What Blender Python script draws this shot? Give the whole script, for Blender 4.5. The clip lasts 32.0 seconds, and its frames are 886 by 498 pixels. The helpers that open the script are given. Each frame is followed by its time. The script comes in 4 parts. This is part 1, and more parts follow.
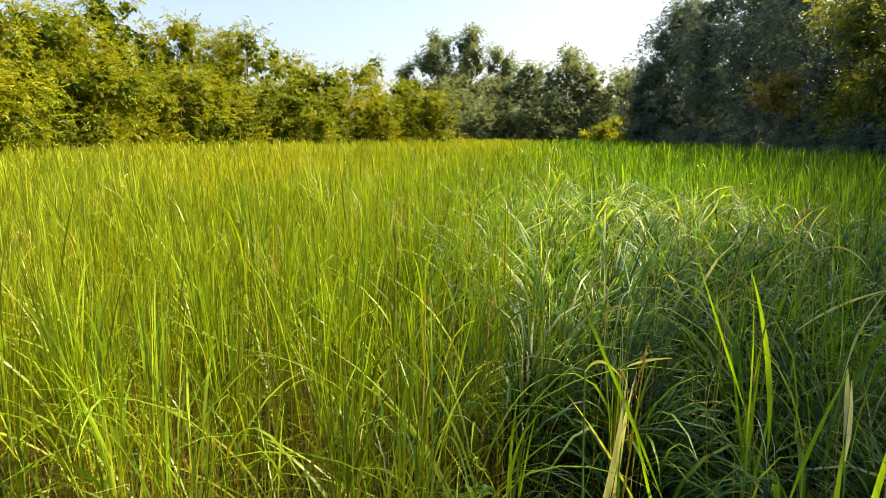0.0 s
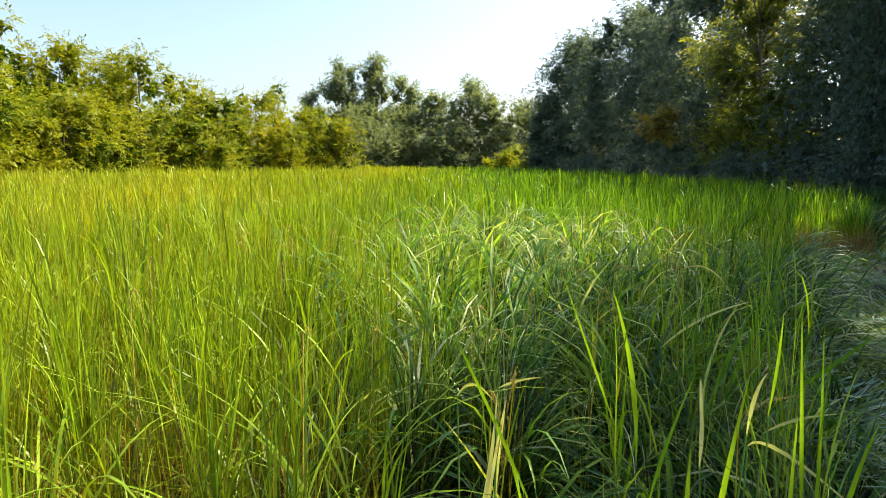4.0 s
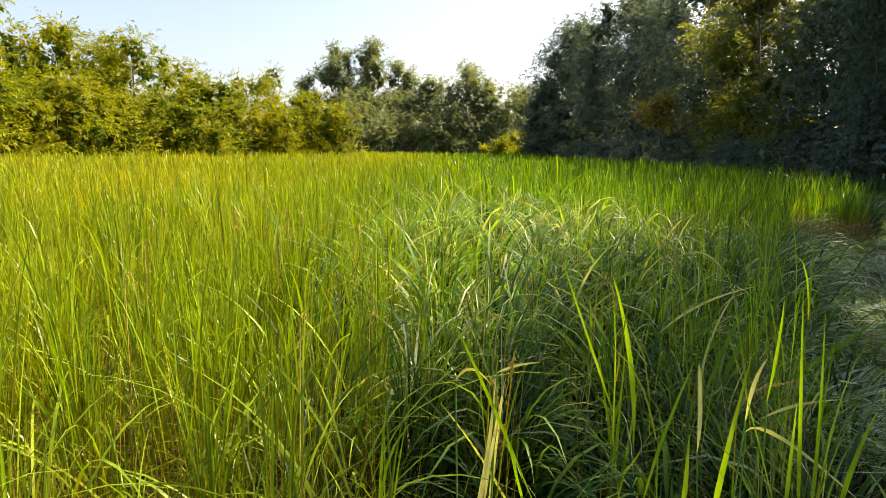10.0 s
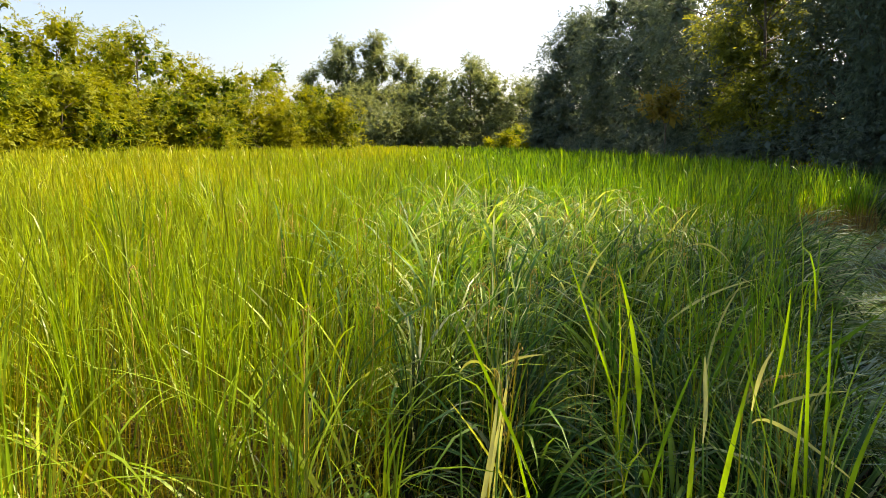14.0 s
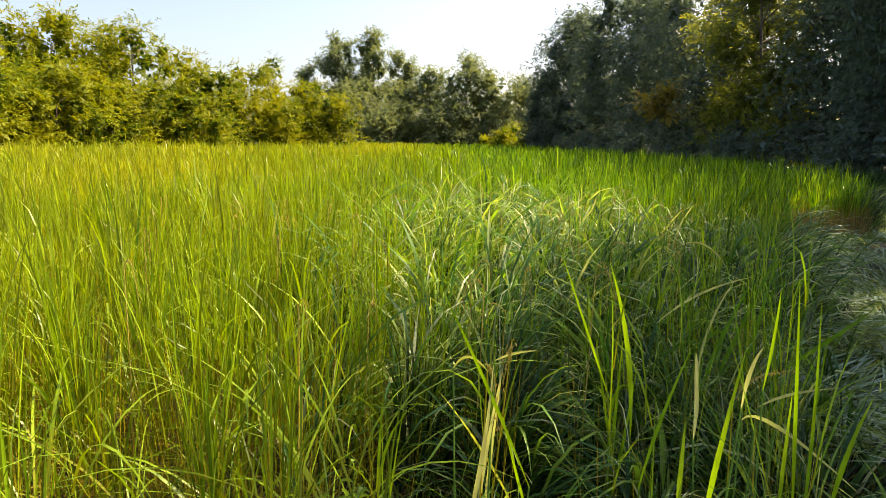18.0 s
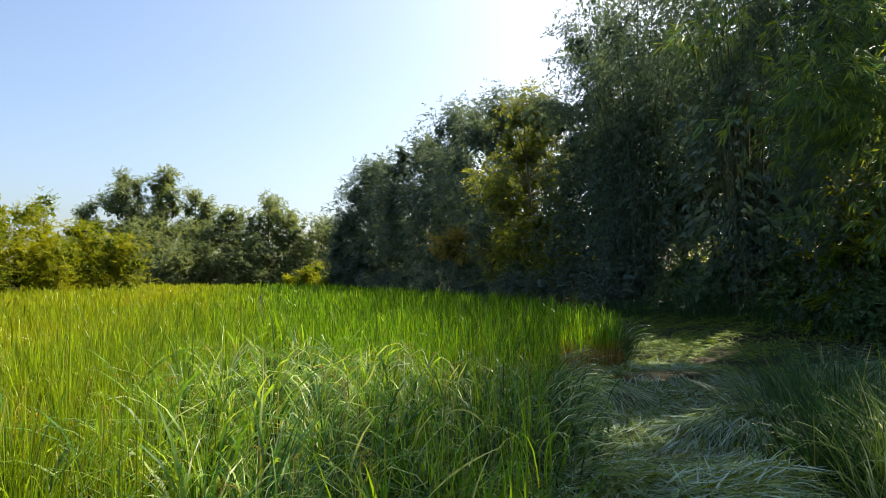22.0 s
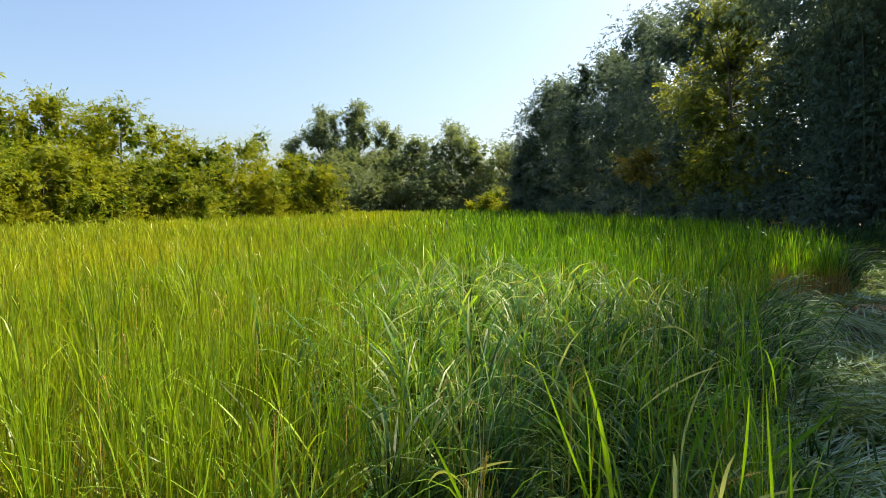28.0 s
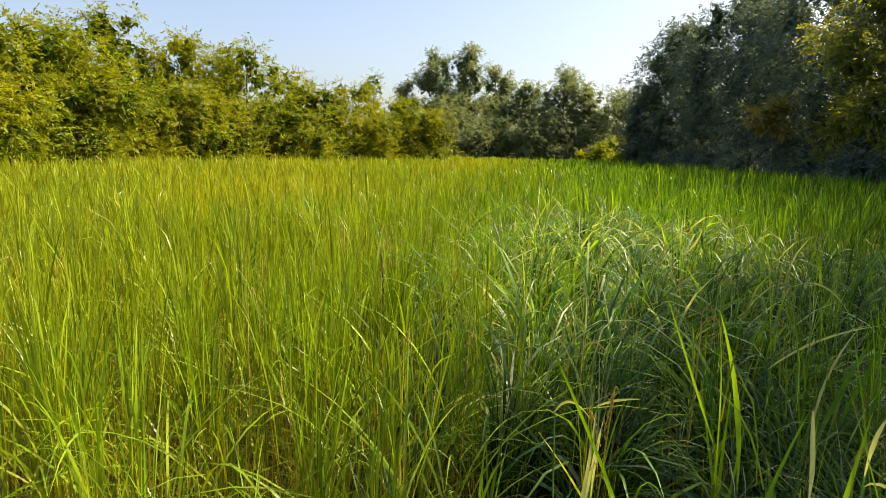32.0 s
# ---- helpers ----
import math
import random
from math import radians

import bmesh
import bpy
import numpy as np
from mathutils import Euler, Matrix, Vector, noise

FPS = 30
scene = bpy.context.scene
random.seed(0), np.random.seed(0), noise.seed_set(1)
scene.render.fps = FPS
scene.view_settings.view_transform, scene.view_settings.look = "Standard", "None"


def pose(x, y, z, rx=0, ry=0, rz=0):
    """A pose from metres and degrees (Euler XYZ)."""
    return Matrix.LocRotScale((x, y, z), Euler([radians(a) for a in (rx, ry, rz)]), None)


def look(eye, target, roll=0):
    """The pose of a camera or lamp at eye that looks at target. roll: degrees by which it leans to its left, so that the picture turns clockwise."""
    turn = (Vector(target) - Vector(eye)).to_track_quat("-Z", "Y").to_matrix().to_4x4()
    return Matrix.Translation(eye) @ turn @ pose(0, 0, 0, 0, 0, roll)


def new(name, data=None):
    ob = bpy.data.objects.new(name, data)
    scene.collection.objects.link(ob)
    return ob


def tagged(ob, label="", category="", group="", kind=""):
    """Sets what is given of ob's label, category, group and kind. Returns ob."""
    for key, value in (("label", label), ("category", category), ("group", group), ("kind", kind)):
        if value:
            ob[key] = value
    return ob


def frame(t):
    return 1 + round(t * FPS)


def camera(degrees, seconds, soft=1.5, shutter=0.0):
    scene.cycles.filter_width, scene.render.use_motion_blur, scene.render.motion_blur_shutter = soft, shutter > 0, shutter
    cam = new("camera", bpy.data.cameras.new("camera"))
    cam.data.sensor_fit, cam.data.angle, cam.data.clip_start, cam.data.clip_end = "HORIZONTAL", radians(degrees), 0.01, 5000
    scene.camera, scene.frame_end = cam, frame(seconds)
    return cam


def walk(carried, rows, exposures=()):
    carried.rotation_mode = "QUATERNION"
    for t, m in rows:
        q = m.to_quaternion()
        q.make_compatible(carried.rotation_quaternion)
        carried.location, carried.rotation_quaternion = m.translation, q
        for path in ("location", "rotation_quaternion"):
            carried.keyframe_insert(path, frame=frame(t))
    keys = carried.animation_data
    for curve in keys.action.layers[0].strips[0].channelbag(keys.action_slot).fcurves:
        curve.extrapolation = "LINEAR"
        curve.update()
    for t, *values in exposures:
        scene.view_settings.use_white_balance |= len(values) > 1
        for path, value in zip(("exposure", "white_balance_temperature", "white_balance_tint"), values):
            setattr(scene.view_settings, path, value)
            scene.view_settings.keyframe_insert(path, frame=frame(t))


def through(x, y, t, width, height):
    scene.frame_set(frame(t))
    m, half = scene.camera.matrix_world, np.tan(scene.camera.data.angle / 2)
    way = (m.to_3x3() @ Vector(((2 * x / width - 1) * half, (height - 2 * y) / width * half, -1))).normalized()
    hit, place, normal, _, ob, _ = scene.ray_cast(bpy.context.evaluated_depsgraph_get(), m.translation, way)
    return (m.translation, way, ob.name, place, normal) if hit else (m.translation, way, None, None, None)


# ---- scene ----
cam = camera(71.57, 32.0, soft=0.5)
PATH = [
    (0, (0.004, 0.125, 1.466), (-0.341, 2.06, 1.1), 0.3),
    (0.5, (0.028, 0.136, 1.433), (-0.288, 2.063, 0.998), -0.4),
    (1, (0.053, 0.151, 1.388), (-0.167, 2.043, 0.777), -0.4),
    (1.5, (0.083, 0.158, 1.348), (-0.031, 2.024, 0.638), 0.0),
    (2, (0.097, 0.158, 1.36), (0.031, 2.037, 0.679), 0.1),
    (2.5, (0.11, 0.151, 1.394), (0.062, 2.069, 0.829), -0.4),
    (3, (0.109, 0.139, 1.435), (0.069, 2.097, 1.032), -0.1),
    (3.5, (0.104, 0.126, 1.469), (0.05, 2.106, 1.19), 0.3),
    (5.5, (0.1, 0.138, 1.47), (0.051, 2.117, 1.186), 0.6),
    (6, (0.097, 0.14, 1.465), (0.047, 2.117, 1.171), 0.5),
    (6.5, (0.095, 0.14, 1.465), (0.041, 2.117, 1.168), 0.7),
    (7, (0.095, 0.138, 1.467), (0.038, 2.114, 1.165), 0.6),
    (7.5, (0.095, 0.145, 1.463), (0.039, 2.121, 1.157), 0.6),
    (8, (0.095, 0.148, 1.463), (0.037, 2.123, 1.153), 0.6),
    (8.5, (0.095, 0.141, 1.464), (0.036, 2.116, 1.151), 0.5),
    (9, (0.094, 0.144, 1.462), (0.032, 2.118, 1.147), 0.5),
    (9.5, (0.096, 0.146, 1.462), (0.042, 2.119, 1.143), 0.5),
    (10, (0.095, 0.145, 1.46), (0.054, 2.118, 1.137), 0.7),
    (10.5, (0.092, 0.144, 1.461), (0.041, 2.117, 1.139), 0.8),
    (11, (0.089, 0.144, 1.459), (0.038, 2.115, 1.125), 1.2),
    (11.5, (0.09, 0.148, 1.456), (0.033, 2.118, 1.115), 1.0),
    (12, (0.094, 0.143, 1.457), (0.032, 2.113, 1.114), 0.7),
    (12.5, (0.095, 0.149, 1.453), (0.038, 2.117, 1.1), 0.8),
    (13, (0.098, 0.148, 1.453), (0.045, 2.117, 1.105), 0.9),
    (13.5, (0.098, 0.147, 1.454), (0.039, 2.118, 1.115), 0.3),
    (14, (0.098, 0.152, 1.453), (0.042, 2.121, 1.111), 0.4),
    (14.5, (0.099, 0.142, 1.456), (0.044, 2.113, 1.12), 0.2),
    (16.5, (0.101, 0.144, 1.453), (0.055, 2.112, 1.103), 0.3),
    (17, (0.1, 0.143, 1.455), (0.05, 2.113, 1.113), 0.5),
    (17.5, (0.098, 0.141, 1.454), (0.047, 2.111, 1.112), 0.4),
    (18, (0.1, 0.14, 1.453), (0.059, 2.108, 1.102), 0.9),
    (18.5, (0.103, 0.147, 1.45), (0.072, 2.117, 1.107), 0.6),
    (19, (0.108, 0.139, 1.462), (0.102, 2.113, 1.146), 0.6),
    (19.5, (0.139, 0.145, 1.48), (0.275, 2.128, 1.254), 0.8),
    (20, (0.185, 0.147, 1.517), (0.543, 2.113, 1.438), 1.3),
    (20.5, (0.2, 0.12, 1.592), (0.649, 2.069, 1.623), 1.4),
    (21, (0.212, 0.133, 1.615), (0.7, 2.071, 1.688), 1.1),
    (21.5, (0.235, 0.081, 1.639), (0.755, 2.01, 1.728), 0.3),
    (22, (0.256, 0.068, 1.651), (0.824, 1.984, 1.742), -0.1),
    (22.5, (0.273, 0.1, 1.651), (0.904, 1.996, 1.725), -0.0),
    (23, (0.289, 0.12, 1.65), (0.955, 2.004, 1.739), -0.1),
    (23.5, (0.31, 0.108, 1.647), (0.99, 1.988, 1.707), -0.5),
    (24, (0.317, 0.093, 1.651), (0.988, 1.977, 1.681), -0.9),
    (24.5, (0.324, 0.125, 1.643), (1.004, 2.006, 1.663), -0.8),
    (25, (0.323, 0.124, 1.64), (0.981, 2.013, 1.655), -0.8),
    (25.5, (0.294, 0.107, 1.646), (0.828, 2.034, 1.647), -1.2),
    (26, (0.229, -0.025, 1.656), (0.582, 1.944, 1.665), -1.5),
    (26.5, (0.211, 0.061, 1.652), (0.479, 2.043, 1.637), -1.1),
    (28.5, (0.128, 0.127, 1.563), (0.04, 2.116, 1.381), -0.4),
    (29, (0.117, 0.131, 1.554), (-0.026, 2.116, 1.348), 0.1),
    (29.5, (0.106, 0.131, 1.551), (-0.063, 2.112, 1.337), 0.1),
    (30, (0.099, 0.118, 1.548), (-0.095, 2.095, 1.312), 0.4),
    (30.5, (0.089, 0.124, 1.547), (-0.138, 2.096, 1.308), 0.4),
    (31, (0.078, 0.118, 1.542), (-0.194, 2.082, 1.279), 0.6),
    (31.5, (0.071, 0.106, 1.541), (-0.235, 2.062, 1.262), 0.6),
    (32, (0.063, 0.102, 1.537), (-0.273, 2.048, 1.223), 1.2),
]
EXPOSURES = [(0.0, 1.35, 6800, 16), (0.5, 1.4, 6800, 16), (1.0, 1.73, 6700, 14), (1.5, 2.0, 6500, 12), (2.0, 2.1, 6250, 10), (3.0, 2.0, 6100, 8), (3.5, 1.65, 6200, 9), (5.5, 1.27, 6800, 16), (7.0, 1.31, 7150, 18),
             (14.0, 1.37, 7150, 18), (19.0, 1.35, 7150, 18), (20.0, 1.25, 7150, 19), (21.0, 1.01, 6500, 14), (22.5, 0.96, 6250, 10), (26.0, 1.13, 6250, 10), (29.0, 0.97, 6200, 8), (31.0, 1.06, 6750, 14), (32.0, 1.06, 6800, 15)]
walk(cam, [(t, look(eye, target, roll)) for t, eye, target, roll in PATH], EXPOSURES)

# ---- light ----
SUN_AZ, SUN_EL = 62.0, 46.5          # degrees to the right of +y, and up
world = bpy.data.worlds.new("sky")
scene.world = world
world.use_nodes = True
wn = world.node_tree
sky = wn.nodes.new("ShaderNodeTexSky")
sky.sky_type, sky.sun_disc = "NISHITA", False
sky.sun_elevation, sky.sun_rotation = radians(SUN_EL), radians(SUN_AZ)
sky.air_density, sky.dust_density, sky.ozone_density = 1.0, 3.0, 1.5
bg = wn.nodes["Background"]
bg.inputs["Strength"].default_value = 0.115
wn.links.new(sky.outputs[0], bg.inputs["Color"])
sun_data = bpy.data.lights.new("sun", "SUN")
sun_data.energy, sun_data.angle, sun_data.color = 5.0, radians(0.5), (1.0, 0.88, 0.66)
sun = new("sun", sun_data)
az, el = radians(SUN_AZ), radians(SUN_EL)
to_sun = Vector((math.sin(az) * math.cos(el), math.cos(az) * math.cos(el), math.sin(el)))
sun.matrix_world = look(to_sun * 60, (0, 0, 0))


# ---- materials ----
def ramp_node(nt, stops, source, pos=None):
    n = nt.nodes.new("ShaderNodeValToRGB")
    while len(n.color_ramp.elements) < len(stops):
        n.color_ramp.elements.new(0.5)
    for e, (p, c) in zip(n.color_ramp.elements, stops):
        e.position, e.color = p, (*c, 1)
    nt.links.new(source, n.inputs[0])
    return n.outputs[0]


def mixed(nt, a, b, fac, mode="MIX"):
    n = nt.nodes.new("ShaderNodeMix")
    n.data_type, n.blend_type = "RGBA", mode
    for sock, v in ((n.inputs[0], fac), (n.inputs[6], a), (n.inputs[7], b)):
        if isinstance(v, bpy.types.NodeSocket):
            nt.links.new(v, sock)
        elif isinstance(v, (int, float)):
            sock.default_value = v
        else:
            sock.default_value = (*v, 1)
    return n.outputs[2]


def world_noise(nt, scale, detail=2.0):
    g = nt.nodes.new("ShaderNodeNewGeometry")
    n = nt.nodes.new("ShaderNodeTexNoise")
    n.inputs["Scale"].default_value, n.inputs["Detail"].default_value = scale, detail
    nt.links.new(g.outputs["Position"], n.inputs["Vector"])
    return n.outputs["Fac"]


def attr(nt, name):
    n = nt.nodes.new("ShaderNodeAttribute")
    n.attribute_name = name
    return n.outputs["Fac"]


def leaf_material(name, tones, base=None, through=0.4, glow=(1.25, 1.15, 0.5), rough=0.45, patch=None, patch_scale=0.3, spec=0.4, ripe=False):
    """Thin leaf: a glossy skin over a body that lets light through. tones: colours picked by each leaf's own tone;
    base: colour towards the foot of the blade; patch: a second colour in broad drifts."""
    m = bpy.data.materials.new(name)
    m.use_nodes = True
    nt = m.node_tree
    body = nt.nodes["Principled BSDF"]
    stops = [(i / max(1, len(tones) - 1), c) for i, c in enumerate(tones)]
    col = ramp_node(nt, stops, attr(nt, "tone"))
    if patch:
        drift = ramp_node(nt, [(0.42, (0, 0, 0)), (0.62, (1, 1, 1))], world_noise(nt, patch_scale))
        # Yellow deepens toward -x: ripening, plus golden sunlight put into the colour
        if ripe:
            g = nt.nodes.new("ShaderNodeNewGeometry")
            xyz = nt.nodes.new("ShaderNodeSeparateXYZ")
            span = nt.nodes.new("ShaderNodeMapRange")
            span.inputs["From Min"].default_value, span.inputs["From Max"].default_value = 1.2, -4.0
            span.inputs["To Min"].default_value, span.inputs["To Max"].default_value = 0.02, 0.85
            nt.links.new(g.outputs["Position"], xyz.inputs[0])
            nt.links.new(xyz.outputs["X"], span.inputs["Value"])
            drift = mixed(nt, drift, (0.75, 0.75, 0.75), 0.55)
            drift = mixed(nt, drift, span.outputs[0], 1.0, "MULTIPLY")
        col = mixed(nt, col, patch, drift)
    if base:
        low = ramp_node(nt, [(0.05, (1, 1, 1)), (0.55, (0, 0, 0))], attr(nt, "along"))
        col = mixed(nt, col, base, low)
    fine = ramp_node(nt, [(0.3, (0.72, 0.72, 0.72)), (0.7, (1.18, 1.18, 1.18))], world_noise(nt, 9.0, 3.0))
    col = mixed(nt, col, fine, 1.0, "MULTIPLY")
    nt.links.new(col, body.inputs["Base Color"])
    body.inputs["Roughness"].default_value = rough
    body.inputs["Specular IOR Level"].default_value = spec
    tr = nt.nodes.new("ShaderNodeBsdfTranslucent")
    nt.links.new(mixed(nt, col, glow, 1.0, "MULTIPLY"), tr.inputs["Color"])
    mx = nt.nodes.new("ShaderNodeMixShader")
    mx.inputs[0].default_value = through
    nt.links.new(body.outputs[0], mx.inputs[1])
    nt.links.new(tr.outputs[0], mx.inputs[2])
    nt.links.new(mx.outputs[0], nt.nodes["Material Output"].inputs["Surface"])
    return m


def solid_material(name, stops, scale=4.0, rough=0.9, bump=0.4, coarse=None):
    m = bpy.data.materials.new(name)
    m.use_nodes = True
    nt = m.node_tree
    body = nt.nodes["Principled BSDF"]
    f = world_noise(nt, scale, 6.0)
    col = ramp_node(nt, stops, f)
    if coarse:
        big = ramp_node(nt, [(0.4, (0, 0, 0)), (0.6, (1, 1, 1))], world_noise(nt, scale * 0.12, 3.0))
        col = mixed(nt, col, coarse, big)
    nt.links.new(col, body.inputs["Base Color"])
    body.inputs["Roughness"].default_value = rough
    b = nt.nodes.new("ShaderNodeBump")
    b.inputs["Strength"].default_value, b.inputs["Distance"].default_value = bump, 0.03
    nt.links.new(f, b.inputs["Height"])
    nt.links.new(b.outputs[0], body.inputs["Normal"])
    return m


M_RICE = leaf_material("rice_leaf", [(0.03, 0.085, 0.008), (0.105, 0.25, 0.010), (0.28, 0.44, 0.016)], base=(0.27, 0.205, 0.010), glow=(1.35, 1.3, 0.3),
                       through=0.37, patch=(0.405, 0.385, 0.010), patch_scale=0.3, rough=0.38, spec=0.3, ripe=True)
# Near-black base: the shade down between the blades, put into their colour
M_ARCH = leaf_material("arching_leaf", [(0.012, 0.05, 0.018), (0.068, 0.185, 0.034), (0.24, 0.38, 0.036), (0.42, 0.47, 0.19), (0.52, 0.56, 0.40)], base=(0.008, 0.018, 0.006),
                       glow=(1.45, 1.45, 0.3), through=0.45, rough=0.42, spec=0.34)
# Blue-grey in the two palest tones is sky sheen put into the colour
M_LODGED = leaf_material("lodged_leaf", [(0.05, 0.10, 0.012), (0.19, 0.25, 0.02), (0.23, 0.36, 0.21), (0.45, 0.58, 0.50)], through=0.35, rough=0.65, spec=0.12)
M_FLATGREEN = leaf_material("flattened_green_leaf", [(0.06, 0.14, 0.04), (0.18, 0.29, 0.045), (0.37, 0.43, 0.05)], through=0.3, glow=(1.3, 1.3, 0.3), rough=0.6, spec=0.15)
M_STEM = leaf_material("rice_stem", [(0.18, 0.21, 0.01), (0.44, 0.36, 0.013), (0.62, 0.50, 0.03)], base=(0.26, 0.17, 0.012), through=0.2, rough=0.5, spec=0.2)
M_STRAW = leaf_material("dry_straw", [(0.30, 0.22, 0.025), (0.44, 0.35, 0.04), (0.16, 0.10, 0.02)], through=0.25, rough=0.6)
M_BROWN = leaf_material("brown_stem", [(0.16, 0.09, 0.03), (0.28, 0.18, 0.05), (0.36, 0.25, 0.08)], through=0.2, rough=0.6)
M_HEDGE = leaf_material("hedge_leaf", [(0.035, 0.08, 0.008), (0.19, 0.25, 0.010), (0.46, 0.46, 0.015)], through=0.44, glow=(1.3, 1.2, 0.4),
                        patch=(0.27, 0.29, 0.012), patch_scale=0.45, rough=0.55, spec=0.16)
# Blue-grey lift in these tones is haze put into the leaf colour
M_BAMBOO = leaf_material("bamboo_leaf", [(0.09, 0.15, 0.135), (0.155, 0.23, 0.19), (0.23, 0.305, 0.215)], through=0.38, rough=0.6, spec=0.2)
# Brighter copy of the bamboo leaf: light on the near sprays put into the tones
M_LITBAM = leaf_material("lit_hanging_leaf", [(0.05, 0.12, 0.06), (0.12, 0.22, 0.07), (0.38, 0.46, 0.04)], through=0.5, rough=0.5)
# Yellow-green of sun shining through the crown, put into the leaf tones
M_MID = leaf_material("backlit_leaf", [(0.11, 0.15, 0.05), (0.19, 0.23, 0.05), (0.42, 0.44, 0.03)], through=0.58)
M_YELLOW = leaf_material("yellowing_leaf", [(0.20, 0.19, 0.03), (0.32, 0.26, 0.05), (0.30, 0.18, 0.04)], through=0.4)
# As with the bamboo, bluish haze is mixed into the tones here
M_DARK = leaf_material("dark_hazed_leaf", [(0.08, 0.125, 0.11), (0.13, 0.185, 0.15), (0.20, 0.26, 0.185)], through=0.36, rough=0.6, spec=0.2)
# Pale greyed tones: the distance haze is put into the leaf colour
M_FAR = leaf_material("far_hazed_leaf", [(0.13, 0.18, 0.115), (0.21, 0.265, 0.135), (0.36, 0.41, 0.16)], through=0.46, rough=0.65, spec=0.2)
M_HERO = leaf_material("tall_rice_leaf", [(0.05, 0.11, 0.012), (0.10, 0.22, 0.010), (0.26, 0.40, 0.010), (0.42, 0.40, 0.10), (0.50, 0.48, 0.30)], glow=(1.3, 1.4, 0.3), through=0.45, rough=0.42, spec=0.3)
M_GRAIN = leaf_material("rice_grain", [(0.45, 0.33, 0.05), (0.50, 0.38, 0.08)], through=0.15, rough=0.6)
M_WEED = leaf_material("weed_leaf", [(0.09, 0.19, 0.035), (0.16, 0.30, 0.05), (0.28, 0.42, 0.05)], through=0.4, rough=0.5, spec=0.3)
M_BIGLEAF = leaf_material("broad_leaf", [(0.055, 0.09, 0.06), (0.08, 0.12, 0.08)], through=0.12, rough=0.55)
# Darker copy of the arching leaf: shade on the clumps put into the colour
M_SHADEGRASS = leaf_material("shaded_grass_leaf", [(0.012, 0.045, 0.016), (0.035, 0.11, 0.026), (0.10, 0.20, 0.035), (0.34, 0.33, 0.12)], through=0.25, rough=0.45, spec=0.35)
M_UNDER = leaf_material("undergrowth_leaf", [(0.05, 0.105, 0.05), (0.10, 0.18, 0.075), (0.18, 0.27, 0.09)], through=0.3, rough=0.5, spec=0.35)
M_BARK = solid_material("bark", [(0.3, (0.07, 0.055, 0.04)), (0.7, (0.17, 0.14, 0.10))], 14.0)
M_CULM = solid_material("bamboo_culm", [(0.3, (0.04, 0.05, 0.025)), (0.7, (0.10, 0.11, 0.05))], 8.0, 0.6, 0.1)
M_SOIL = solid_material("soil", [(0.3, (0.018, 0.011, 0.006)), (0.55, (0.04, 0.024, 0.011)), (0.75, (0.085, 0.05, 0.02))], 5.0, coarse=(0.03, 0.024, 0.011))


# ---- geometry helpers ----
RNG = np.random.default_rng(7)


class Geo:
    """Collects quads with the two per-vertex values 'tone' and 'along'."""

    def __init__(self):
        self.v, self.f, self.tone, self.along, self.n = [], [], [], [], 0

    def add(self, v, f, tone, along):
        self.v.append(v), self.f.append(f + self.n), self.tone.append(tone), self.along.append(along)
        self.n += len(v)

    def mesh(self, name, material):
        me = bpy.data.meshes.new(name)
        v, f = np.concatenate(self.v).astype(np.float32), np.concatenate(self.f).astype(np.int32)
        me.vertices.add(len(v))
        me.vertices.foreach_set("co", v.ravel())
        me.loops.add(f.size)
        me.loops.foreach_set("vertex_index", f.ravel())
        me.polygons.add(len(f))
        me.polygons.foreach_set("loop_start", np.arange(0, f.size, 4, dtype=np.int32))
        me.polygons.foreach_set("use_smooth", np.ones(len(f), bool))
        for key, data in (("tone", self.tone), ("along", self.along)):
            a = me.attributes.new(key, "FLOAT", "POINT")
            a.data.foreach_set("value", np.concatenate(data).astype(np.float32))
        me.update(calc_edges=True)
        me.materials.append(material)
        return me


def blades(geo, foot, heading, length, width, lean, bend, segs=4, power=1.5, tone=None, along0=0.0, along1=1.0, twist=0.6, rng=RNG, fold=0.0):
    """Ribbons that rise from foot, lean and bend over towards heading (radians). fold: depth of the crease along the midrib."""
    n = len(foot)
    if n == 0:
        return
    tone = rng.random(n) if tone is None else tone
    h = np.stack([np.cos(heading), np.sin(heading), np.zeros(n)], 1)
    side_angle = heading + np.pi / 2 + rng.normal(0, twist, n)
    side = np.stack([np.cos(side_angle), np.sin(side_angle), rng.normal(0, 0.25, n)], 1)
    p, rows = foot.copy(), []
    for i in range(segs + 1):
        s = i / segs
        w = width * (0.55 + 0.45 * min(1, s * 3)) * (1 - s ** 2.2) + 0.0006
        th = lean + bend * ((i + 0.5) / segs) ** power
        ahead = np.sin(th)[:, None] * h + np.cos(th)[:, None] * np.array([0, 0, 1.0])
        if fold:
            dip = np.cross(side, ahead) * (w * fold)[:, None]
            rows.append((p - side * w[:, None] / 2, p + dip, p + side * w[:, None] / 2))
        else:
            rows.append((p - side * w[:, None] / 2, p + side * w[:, None] / 2))
        p = p + (length / segs)[:, None] * ahead
    v = np.stack([x for r in rows for x in r], 1).reshape(-1, 3)
    c = 3 if fold else 2
    k = c * (segs + 1)
    one = np.array([[c * i + j, c * i + j + 1, c * i + j + c + 1, c * i + j + c] for i in range(segs) for j in range(c - 1)])
    f = (np.arange(n)[:, None, None] * k + one[None]).reshape(-1, 4)
    s = np.repeat(np.linspace(along0, along1, segs + 1), c)
    geo.add(v, f, np.repeat(tone, k), np.tile(s, n))


